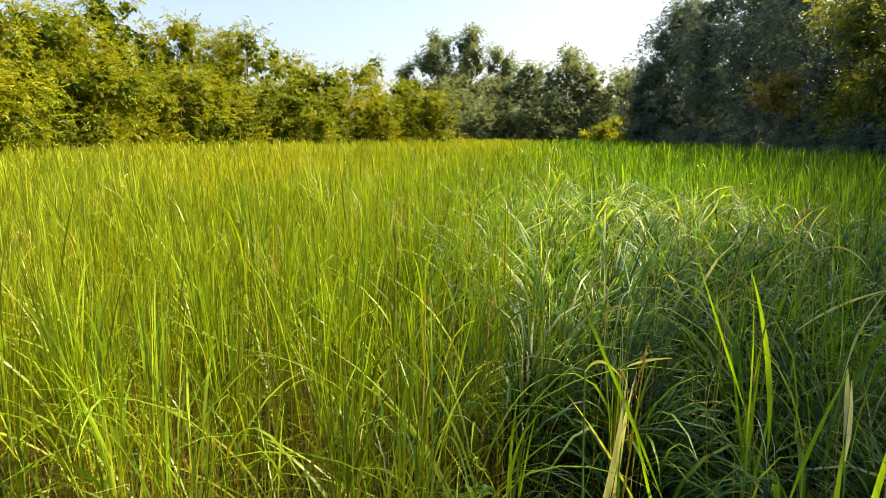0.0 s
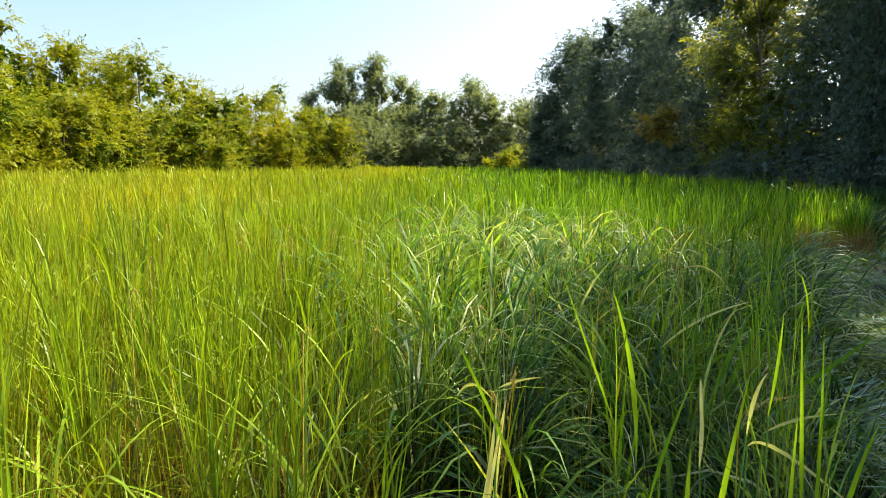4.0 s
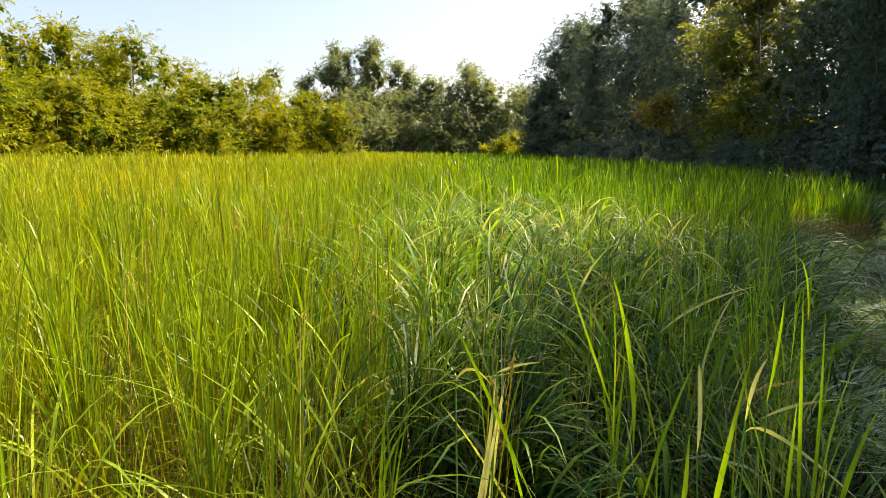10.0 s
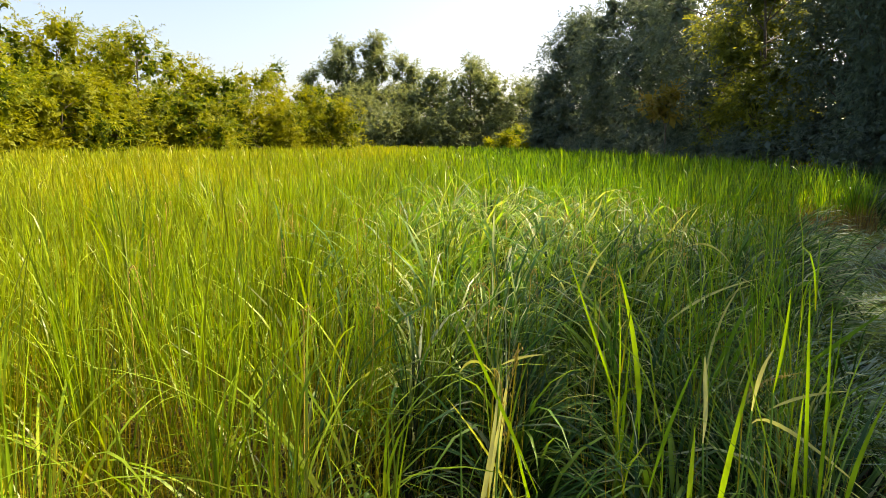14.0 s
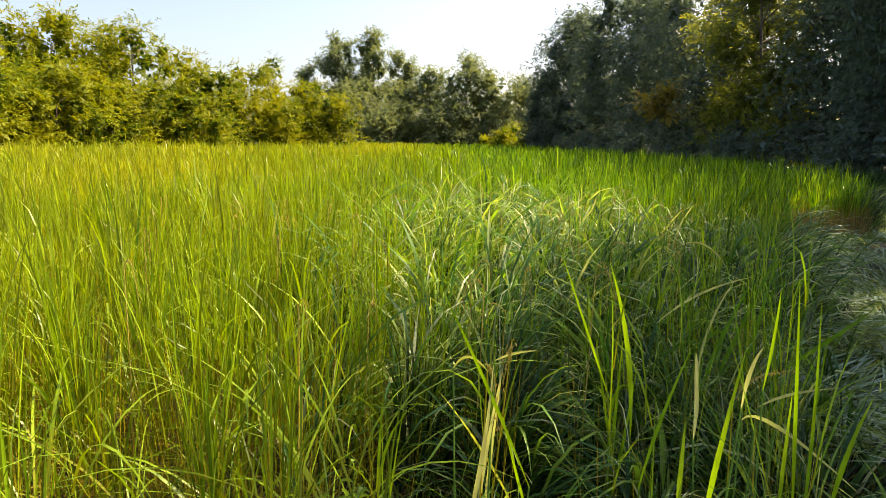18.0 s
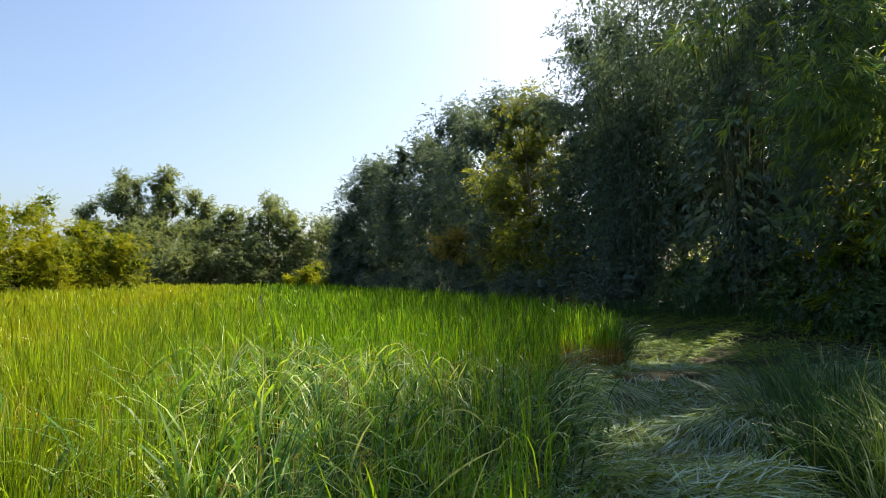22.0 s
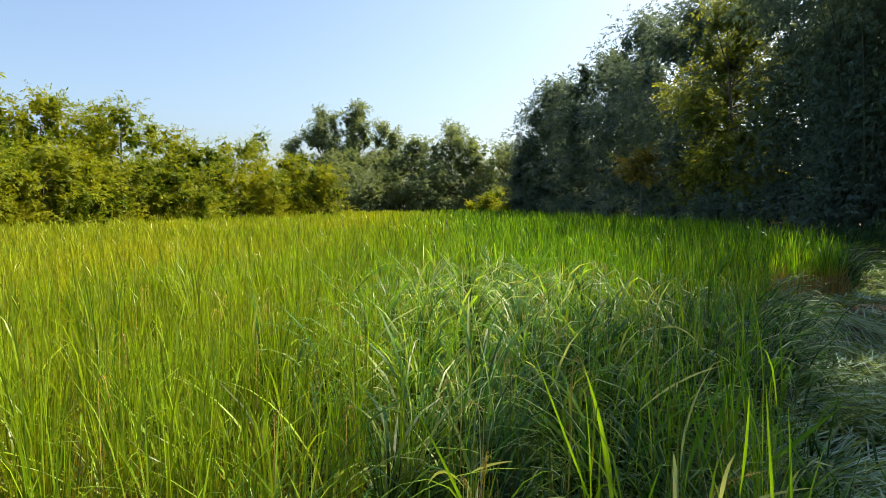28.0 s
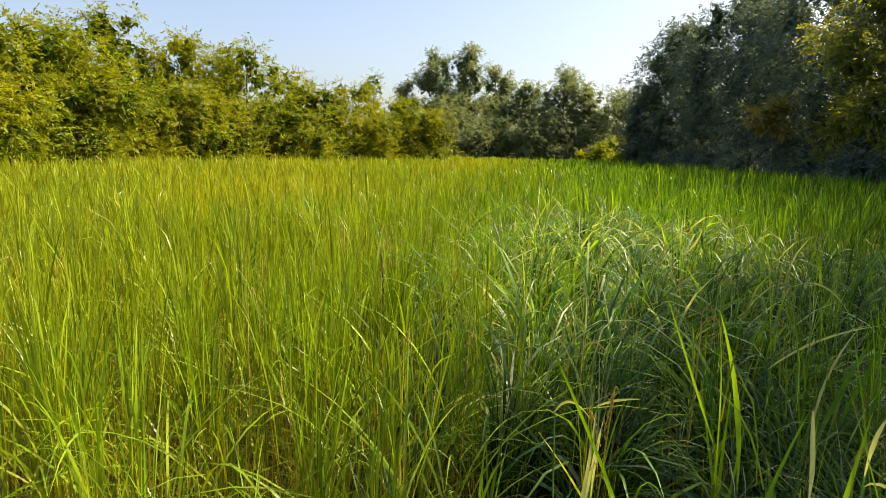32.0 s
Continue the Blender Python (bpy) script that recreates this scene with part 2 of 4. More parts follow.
def leaves(geo, at, out, size, aspect=0.4, droop=0.4, spread=0.7, tone=None, rng=RNG):
    """Folded lozenge leaves at the points, their tips pointing roughly along out and drooping."""
    n = len(at)
    if n == 0:
        return
    tip = out + rng.normal(0, spread, (n, 3))
    tip[:, 2] -= droop
    tip /= np.linalg.norm(tip, axis=1)[:, None] + 1e-9
    side = np.cross(tip, rng.normal(0, 1, (n, 3)) * 0.6 + np.array([0, 0, 1.0]))
    side /= np.linalg.norm(side, axis=1)[:, None] + 1e-9
    up = np.cross(side, tip)
    L = size * rng.uniform(0.6, 1.3, n)
    mid = at + tip * (L * 0.45)[:, None] + up * (L * 0.07)[:, None]
    w = (L * aspect / 2)[:, None]
    v = np.stack([at, mid + side * w, at + tip * L[:, None], mid - side * w], 1).reshape(-1, 3)
    f = np.arange(4 * n).reshape(-1, 4)
    tone = rng.random(n) if tone is None else tone
    geo.add(v, f, np.repeat(np.clip(tone, 0, 1), 4), np.tile([0.0, 0.5, 1.0, 0.5], n))


def tube(geo, points, radii, sides=7):
    """A round limb through the points."""
    p, r = np.array(points, float), np.array(radii, float)
    d = np.gradient(p, axis=0)
    d /= np.linalg.norm(d, axis=1)[:, None] + 1e-9
    ref = np.array([1.0, 0.13, 0.07])
    a = np.cross(d, ref)
    a /= np.linalg.norm(a, axis=1)[:, None] + 1e-9
    b = np.cross(d, a)
    ang = np.linspace(0, 2 * np.pi, sides, endpoint=False)
    ring = p[:, None] + r[:, None, None] * (np.cos(ang)[None, :, None] * a[:, None] + np.sin(ang)[None, :, None] * b[:, None])
    m = len(p)
    f = [[i * sides + j, i * sides + (j + 1) % sides, (i + 1) * sides + (j + 1) % sides, (i + 1) * sides + j] for i in range(m - 1) for j in range(sides)]
    geo.add(ring.reshape(-1, 3), np.array(f), np.full(m * sides, 0.5), np.repeat(np.linspace(0, 1, m), sides))


# gaps cut in the foliage along the sun's way, so that light lands on chosen spots of the rice, undergrowth and near
# leaves: (x, y, height, width)
SUN_GAPS = ((6.5, 8.95, 0.2, 0.35), (7.3, 9.4, 0.2, 0.4), (7.0, 9.4, 0.2, 0.5), (7.7, 10.0, 0.2, 0.55), (8.5, 10.4, 0.25, 0.5), (9.2, 10.6, 0.3, 0.4), (8.3, 11.4, 0.25, 0.45), (8.9, 12.0, 0.3, 0.4),
            (3.4, 5.45, 0.35, 0.25), (3.85, 5.3, 0.35, 0.3), (4.3, 5.1, 0.35, 0.22), (4.5, 3.2, 0.5, 0.3), (4.95, 3.05, 0.7, 0.3), (5.1, 8.9, 0.9, 0.35), (5.7, 9.4, 0.95, 0.35), (6.2, 10.4, 1.0, 0.35),
            (0.6, 1.9, 0.9, 0.06), (0.9, 1.65, 0.9, 0.07), (9.0, 6.2, 5.0, 0.4), (8.6, 6.6, 3.6, 0.3), (9.8, 5.4, 6.0, 0.45), (9.2, 6.7, 6.4, 0.35),
            (11.3, 8.8, 3.0, 0.9), (9.3, 6.3, 5.6, 0.4), (8.9, 6.9, 3.2, 0.3), (13.3, 13.0, 2.0, 0.6), (13.3, 15.0, 2.0, 0.6), (10.7, 24.6, 5.5, 0.4), (10.5, 25.6, 3.2, 0.3), (10.9, 23.6, 8.6, 0.6), (10.5, 17.6, 8.4, 0.6))


def open_gaps(geo, origin):
    """Leaves out the leaves that hang across the gaps."""
    if origin[0] < 6 or origin[1] > 32:
        return
    for k in range(len(geo.v)):
        p = geo.v[k].reshape(-1, 4, 3)
        mid = p.mean(1) + np.array(origin)
        reach = 0.25 * np.linalg.norm(p[:, 2] - p[:, 0], axis=1)
        keep = np.ones(len(p), bool)
        for gx0, gy0, gz0, w in SUN_GAPS:
            off = mid - np.array([gx0, gy0, gz0])
            t = off @ np.array(to_sun)
            keep &= (np.linalg.norm(off - t[:, None] * np.array(to_sun), axis=1) > w + reach) | (t < (0.0 if gz0 < 1.5 else 0.9))
        n = int(keep.sum())
        four = np.repeat(keep, 4)
        geo.v[k], geo.tone[k], geo.along[k] = p[keep].reshape(-1, 3), geo.tone[k][four], geo.along[k][four]
        geo.f[k] = np.arange(4 * n).reshape(-1, 4)
    start = 0
    for k in range(len(geo.v)):
        geo.f[k] = geo.f[k] + start
        start += len(geo.v[k])


def ground_height(x, y):
    """Nearly level paddy; a low bank carries the trees along one side, raised to fit the camera's view of their feet.
    """
    u = np.clip((np.asarray(x, float) - 8.2) / 3.6, 0, 1) * np.clip((np.asarray(y, float) + 2) / 5, 0, 1) * np.clip((70 - np.asarray(y, float)) / 8, 0, 1)
    return 0.03 * np.sin(x * 1.3) * np.cos(y * 0.9) + 0.5 * u * u * (3 - 2 * u)


def part(name, geo, material, parent, label=""):
    ob = new(name, geo.mesh(name, material))
    ob.parent = parent
    if label:
        ob["label"] = label
    return ob


def stuff(name, geo, material, label, category):
    return tagged(new(name, geo.mesh(name, material)), label, category, kind="stuff")


def crown_leaves(geo, centres, radii, count, size, aspect, droop, rng, squash=0.8, shell=0.4, spray=8):
    """Twigs of leaves on lumpy shells about the lobe centres: each twig carries leaves to both sides in one loose plane."""
    centres, radii = np.array(centres), np.array(radii)
    w = radii ** 2
    n = max(1, count // spray)
    pick = rng.choice(len(radii), n, p=w / w.sum())
    d = rng.normal(0, 1, (n, 3))
    d[:, 2] += 0.25
    d /= np.linalg.norm(d, axis=1)[:, None]
    lump = 1 + 0.3 * np.sin(d[:, 0] * 5 + pick) * np.sin(d[:, 1] * 4 + pick * 1.7) + 0.22 * rng.normal(0, 1, n)
    at = centres[pick] + d * (radii[pick] * rng.random(n) ** shell * lump)[:, None] * np.array([1.0, 1.0, squash])
    at[:, 2] = np.maximum(at[:, 2], 0.08)
    way = d * np.array([1.0, 1.0, 0.6]) + rng.normal(0, 0.45, (n, 3))
    way[:, 2] -= droop * 0.5
    way /= np.linalg.norm(way, axis=1)[:, None]
    across = np.cross(way, np.array([0, 0, 1.0]) + rng.normal(0, 0.35, (n, 3)))
    across /= np.linalg.norm(across, axis=1)[:, None] + 1e-9
    tone = 0.35 * rng.random(len(radii))[pick] + 0.3 * rng.random(n)
    u = np.linspace(0.0, 1.0, spray)[None] + rng.normal(0, 0.05, (n, spray))
    flip = np.where(np.arange(spray) % 2, 1.0, -1.0)[None, :, None]
    pts = at[:, None] + way[:, None] * (u * size * 1.9)[..., None]
    out = way[:, None] * 0.7 + across[:, None] * flip * 0.8
    out[:, -1] = way
    tones = np.repeat(tone, spray) + 0.35 * rng.random(n * spray)
    leaves(geo, pts.reshape(-1, 3), out.reshape(-1, 3), size, aspect, droop * 0.5, 0.22, tones, rng)


def tree(name, x, y, height, radius, count, size, material, label, category="tree", low=0.05, lobes=60, top=0.5, aspect=0.4, droop=0.4,
         seed=1, lobe=0.3, gap=0.0, group="", lean=(0, 0), trunk_r=0.011, squash=0.8, shell=0.4):
    """A tree: a tapered trunk with limbs that end in lobes of small leaves. low: where the crown begins; top: how wide the
    crown still is near its upper end."""
    rng = np.random.default_rng(seed)
    root = tagged(new(name), label, category, group)
    foot = float(ground_height(x, y))
    root.location = (x, y, foot)
    height -= foot
    centres, radii = [], []
    for i in range(lobes):
        u = (i + rng.random()) / lobes
        prof = radius * np.interp(u, [0, 0.15, 0.5, 0.8, 1.0], [0.75, 0.95, 1.0, 0.45 + 0.5 * top, top * 0.55])
        a, rr = rng.random() * 6.283, prof * (0.15 + 0.85 * rng.random() ** 0.6)
        r = radius * lobe * rng.uniform(0.6, 1.3) * (1 - 0.3 * u)
        rr = max(0.0, rr - 0.4 * r) * (1 + gap)
        centres.append((math.cos(a) * rr + lean[0] * u, math.sin(a) * rr + lean[1] * u, height * (low + (0.97 - low) * u) - 0.6 * r * u + 0.5 * r * (1 - u)))
        radii.append(r)
    wood = Geo()
    bx, by = rng.normal(0, 0.03 * height, 2)
    ts = np.linspace(0, 1, 7)
    spine = [(bx * t * t + lean[0] * t, by * t * t + lean[1] * t, height * 0.76 * t - 0.05) for t in ts]
    tube(wood, spine, np.interp(ts, [0, 0.06, 1], [1.35, 1.0, 0.25]) * trunk_r * height, 9)
    for c, r in list(zip(centres, radii))[:: 2 if lobes > 30 else 1]:
        t = min(0.97, max(0.1, (c[2] - 0.25 * height * rng.random()) / (0.76 * height)))
        start = [np.interp(t, ts, [p[k] for p in spine]) for k in range(3)]
        midp = [(start[k] + c[k]) / 2 + rng.normal(0, 0.02 * height) for k in range(3)]
        tube(wood, [start, midp, c], [trunk_r * height * (0.5 - 0.3 * t), trunk_r * height * 0.22, trunk_r * height * 0.08], 5)
    part("trunk", wood, M_BARK, root)
    crown = Geo()
    crown_leaves(crown, centres, radii, count, size, aspect, droop, rng, squash, shell)
    # Inner leaves in low tones, lowest in the thicket: shade of the voids in colour
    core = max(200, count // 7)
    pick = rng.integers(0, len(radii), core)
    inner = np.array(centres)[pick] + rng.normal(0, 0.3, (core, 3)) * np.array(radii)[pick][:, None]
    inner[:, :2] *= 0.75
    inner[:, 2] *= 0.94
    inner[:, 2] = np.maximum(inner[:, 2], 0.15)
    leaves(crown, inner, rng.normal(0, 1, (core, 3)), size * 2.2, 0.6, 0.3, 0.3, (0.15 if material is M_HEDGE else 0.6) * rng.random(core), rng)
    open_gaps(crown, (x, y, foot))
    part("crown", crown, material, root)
    return root


def bamboo(x, y, height, spread, culms, sprays, seed, toward=(0, 0), size=0.2, material=None, first=0.25, label="", leafy=30, aspect=0.12, arch=0.10):
    """A clump of arching culms with drooping sprays of narrow leaves. toward: the way most culms lean."""
    rng = np.random.default_rng(seed)
    root = tagged(new("bamboo_clump"), label or "dark bamboo clump with arching culms and drooping narrow leaves", "bamboo", "bamboo clumps")
    foot = float(ground_height(x, y))
    root.location = (x, y, foot)
    height -= foot
    crown = Geo()
    for c in range(culms):
        a = rng.random() * 6.283
        r0 = spread * 0.22 * math.sqrt(rng.random())
        out = np.array([math.cos(a), math.sin(a)]) * spread * rng.uniform(0.3, 1.0) + np.array(toward) * rng.uniform(0.4, 1.0)
        h = height * rng.uniform(0.62, 1.0)
        ts = np.linspace(0, 1, 10)
        pts = np.stack([math.cos(a) * r0 + out[0] * ts ** 2.3, math.sin(a) * r0 + out[1] * ts ** 2.3, h * (ts * 1.12 - 0.12 * ts ** 5) * (1 - arch * ts ** 4) - 0.04], 1)
        wood = Geo()
        tube(wood, pts, np.interp(ts, [0, 1], [0.042, 0.008]), 6)
        part("culm", wood, M_CULM, root)
        t = first + (1 - first) * rng.random(sprays)
        base = np.stack([np.interp(t, ts, pts[:, k]) for k in range(3)], 1)
        sa = rng.random(sprays) * 6.283
        reach = rng.uniform(0.25, 1.1, sprays) * (1.1 - 0.6 * t)
        fans = leafy // 6
        along = rng.random((sprays, fans)) ** 0.7
        twig = (0.45 + 1.1 * reach)[:, None]
        way = np.stack([np.cos(sa), np.sin(sa)], 1)[:, None] * (twig * along)[..., None]
        rise = 0.3 * along * twig - 0.75 * along ** 2 * twig
        at = base[:, None] + np.concatenate([way, rise[..., None]], 2) + rng.normal(0, 0.11, (sprays, fans, 3))
        at = np.repeat(at.reshape(-1, 3), 6, 0)
        at[:, 2] = np.maximum(at[:, 2], 0.1)
        outward = np.repeat(np.repeat(np.stack([np.cos(sa), np.sin(sa), 0 * sa], 1), fans, 0) + rng.normal(0, 0.5, (sprays * fans, 3)), 6, 0)
        tone = np.repeat(rng.random(sprays * fans), 6) * 0.6 + 0.4 * rng.random(sprays * fans * 6)
        leaves(crown, at, outward * 0.7, size, aspect, 0.8, 0.38, tone, rng)
    # Large inner leaves kept to dark tones: the clump's inner shade put into colour
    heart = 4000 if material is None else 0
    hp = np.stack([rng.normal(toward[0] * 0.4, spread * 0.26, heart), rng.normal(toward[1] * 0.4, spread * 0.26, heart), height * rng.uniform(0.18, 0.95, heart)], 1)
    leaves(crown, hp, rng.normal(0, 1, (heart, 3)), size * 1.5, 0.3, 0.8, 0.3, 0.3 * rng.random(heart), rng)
    open_gaps(crown, (x, y, foot))
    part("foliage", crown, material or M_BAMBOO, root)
    return root


# ---- ground ----
gx = np.concatenate([[-3000, -600, -150], np.arange(-60, 61, 1.5), [150, 600, 3000]])
gy = np.concatenate([[-3000, -600, -100], np.arange(-20, 121, 1.5), [200, 700, 3000]])
X, Y = np.meshgrid(gx, gy)
Z = np.where((abs(X) < 70) & (Y < 130) & (Y > -25), ground_height(X, Y), 0.0)
g = Geo()
nx, ny = len(gx), len(gy)
idx = np.arange(nx * ny).reshape(ny, nx)
g.add(np.stack([X, Y, Z], -1).reshape(-1, 3), np.stack([idx[:-1, :-1], idx[:-1, 1:], idx[1:, 1:], idx[1:, :-1]], -1).reshape(-1, 4),
      np.full(nx * ny, 0.5), np.zeros(nx * ny))
tagged(new("ground", g.mesh("ground", M_SOIL)), "damp brown paddy soil with old straw", "ground", kind="structure")


# ---- rice ----
def left_edge(y):
    return np.interp(y, [-5, 16, 24, 33, 40, 45, 47, 52], [-16, -16, -17.5, -15.5, -11.5, -8.0, -8.0, -12.0])


def right_edge(y):
    return np.interp(y, [-5, 1.2, 2.5, 4.2, 5.0, 7.0, 8.3, 8.7, 9.5, 13, 16, 25, 57, 75], [0.8, 0.9, 1.5, 2.3, 2.7, 3.8, 4.5, 5.7, 6.3, 7.8, 8.7, 9.2, 6.6, 5.5])


def in_rice(x, y):
    return (x < right_edge(y)) & (x > left_edge(y)) & (y < 74) & (y > np.interp(x, [-3, -0.6, -0.3, 0.4, 0.8], [1.25, 1.35, 1.5, 1.7, 1.15]) + 0.12 * np.sin(x * 9))


def scatter(n, r0, r1, a0, a1, rng=RNG):
    """n points, even over a sector of the field; angles in degrees to the right of +y."""
    r = np.sqrt(rng.uniform(r0 * r0, r1 * r1, n))
    a = np.radians(rng.uniform(a0, a1, n))
    return np.sin(a) * r + 0.1, np.cos(a) * r + 0.1


def in_bent(x, y):
    """The patch where a broad-leaved grass has bent over among the rice."""
    return (x > np.interp(y, [1.5, 2.5, 4.0], [-0.05, -0.2, -0.5]) + 0.2 * np.sin(y * 1.9) + 0.12 * np.sin(y * 5.3 + 1)) & (y < 6.3 + 0.5 * np.sin(x * 2.3)) & (x < right_edge(y) + np.interp(y, [1.2, 2.2, 3.0, 5.0], [0.7, 0.1, 0.0, 0.05]))


def hollow(x, y):
    """Dark hollows where the bent grass has parted."""
    return (((x - 1.62) / 0.34) ** 2 + ((y - 3.45) / 0.55) ** 2 < 1) | (((x + 0.08) / 0.26) ** 2 + ((y - 1.85) / 0.3) ** 2 < 1)


def thin_spot(x, y):
    """Blotches where the near crop stands thin and the dark soil shows."""
    return np.sin(6.1 * x + 1.3 * np.sin(3.0 * y) + 0.7) * np.sin(5.3 * y + 1.7 * np.sin(3.7 * x) - 0.4)


def hill_pull(x, y, pitch, pull):
    """Draws points together into planted hills; also gives each hill's own random number."""
    cx, cy = np.round(x / pitch), np.round(y / pitch)
    rnd = np.abs(np.sin(cx * 12.9898 + cy * 78.233) * 43758.5453) % 1.0
    rnd2 = np.abs(np.sin(cx * 39.346 + cy * 11.135) * 24634.6345) % 1.0
    hx, hy = (cx + (rnd - 0.5) * 0.7) * pitch, (cy + (rnd2 - 0.5) * 0.7) * pitch
    return x + (hx - x) * pull, y + (hy - y) * pull, rnd, np.arctan2(y - hy, x - hx)


rice, stems = Geo(), Geo()
for r0, r1, density, segs, wide, pitch, pull, a0, a1 in (
        (0.7, 2.1, 520, 5, 0.44, 0.26, 0.74, -52, 60), (2.1, 3.4, 1500, 4, 0.44, 0.24, 0.6, -52, 60), (3.4, 7.0, 740, 3, 0.66, 0.24, 0.66, -52, 60), (7.0, 13, 310, 3, 1.15, 0.26, 0.65, -52, 60),
        (13, 26, 125, 3, 2.0, 0.55, 0.6, -52, 60), (26, 48, 38, 2, 4.0, 0.6, 0.5, -52, 60), (48, 80, 12, 2, 7.0, 0.8, 0.4, -52, 60),
        (1.5, 13, 240, 2, 1.3, 0.26, 0.6, -88, -52), (13, 22, 80, 2, 2.4, 0.4, 0.5, -88, -52)):
    area = math.pi * (r1 * r1 - r0 * r0) * (a1 - a0) / 360
    x, y = scatter(int(area * density), r0, r1, a0, a1)
    x, y, own, way = hill_pull(x, y, pitch, pull)
    ok = in_rice(x, y) & (~in_bent(x + RNG.normal(-0.1, 0.28, len(x)), y) | (RNG.random(len(x)) < 0.12 + 0.02 * y)) & ~hollow(x, y)
    if r1 < 8:
        ok &= (thin_spot(x, y) < (0.3 if r1 < 3 else 0.55)) | (RNG.random(len(x)) < 0.1)
    x, y, own, way = x[ok], y[ok], own[ok], way[ok]
    n = len(x)
    hgt = 1.06 + 0.07 * np.sin(x * 0.9) * np.cos(y * 0.7) + 0.22 * (own - 0.5) + RNG.normal(0, 0.10, n)
    span = RNG.uniform(0.26, 0.62, n)
    z0 = np.maximum(0.3, hgt - span - np.abs(RNG.normal(0, 0.14 if r1 < 4 else 0.2, n)))
    z0 = np.where((x > right_edge(y) - 0.35) & (y > 7.8) & (y < 9.6), np.maximum(z0, 0.5), z0)
    lean = np.abs(RNG.normal(0.08 if r1 < 4 else 0.13, 0.12, n))
    bend = np.where(RNG.random(n) < 0.26, RNG.uniform(0.6, 2.2, n), np.abs(RNG.normal(0.14, 0.16, n)))
    tone = np.clip(0.3 * own + RNG.normal(0.32, 0.36, n), 0, 1)
    blades(rice, np.stack([x, y, z0], 1), way + RNG.normal(0, 0.9, n), span, 0.0145 * wide * RNG.uniform(0.45, 1.35, n) * np.where(in_bent(x, y), 0.75, 1.0),
           lean, bend, segs, 2.2, tone, along0=0.3, twist=1.0)
    if r1 < 14:
        m = int(n * (0.75 if r1 > 4 else 0.5 if r1 > 3 else 1.0))
        pick = RNG.integers(0, n, m)
        blades(stems, np.stack([x[pick] + RNG.normal(0, 0.015, m), y[pick] + RNG.normal(0, 0.015, m), np.full(m, -0.02)], 1), way[pick], RNG.uniform(0.5, 0.95, m), 0.0085 * wide * RNG.uniform(0.6, 1.3, m),
               np.abs(RNG.normal(0.06, 0.06, m)), np.abs(RNG.normal(0.05, 0.06, m)), 1, 1.0, twist=1.5)
# long leaves that bow out low over the sunlit side
n = 1300
x, y = RNG.uniform(-3.2, -0.1, n), RNG.uniform(1.3, 3.6, n)
blades(rice, np.stack([x, y, RNG.uniform(0.05, 0.6, n)], 1), RNG.uniform(0, 6.283, n), RNG.uniform(0.3, 0.75, n), RNG.uniform(0.004, 0.012, n),
       np.abs(RNG.normal(0.5, 0.2, n)), RNG.uniform(0.8, 1.7, n), 7, 1.2, RNG.uniform(0.6, 1.0, n), along0=0.2, twist=0.4)
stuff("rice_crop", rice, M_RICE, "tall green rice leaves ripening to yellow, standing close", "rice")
stuff("rice_stems", stems, M_STEM, "yellowing rice stems rising from the paddy soil", "rice")

# brown stems laid bare along the torn edge of the standing rice
bare = Geo()
x = np.where(RNG.random(1500) < 0.7, RNG.uniform(4.5, 5.85, 1500), 0.0)
y = np.where(x > 0, 8.42 + 0.25 * (x - 4.5) + RNG.normal(0.15, 0.12, 1500), RNG.uniform(5.2, 9.6, 1500))
x = np.where(x > 0, x, right_edge(y) + RNG.normal(-0.12, 0.12, 1500))
blades(bare, np.stack([x, y, np.full(1500, -0.02)], 1), RNG.uniform(0, 6.283, 1500), RNG.uniform(0.3, 0.75, 1500), RNG.uniform(0.006, 0.012, 1500),
       np.abs(RNG.normal(0.1, 0.08, 1500)), np.abs(RNG.normal(0.1, 0.2, 1500)), 3, 1.5)
stuff("bare_rice_stems", bare, M_BROWN, "brown bare rice stems along the torn edge of the crop", "rice")

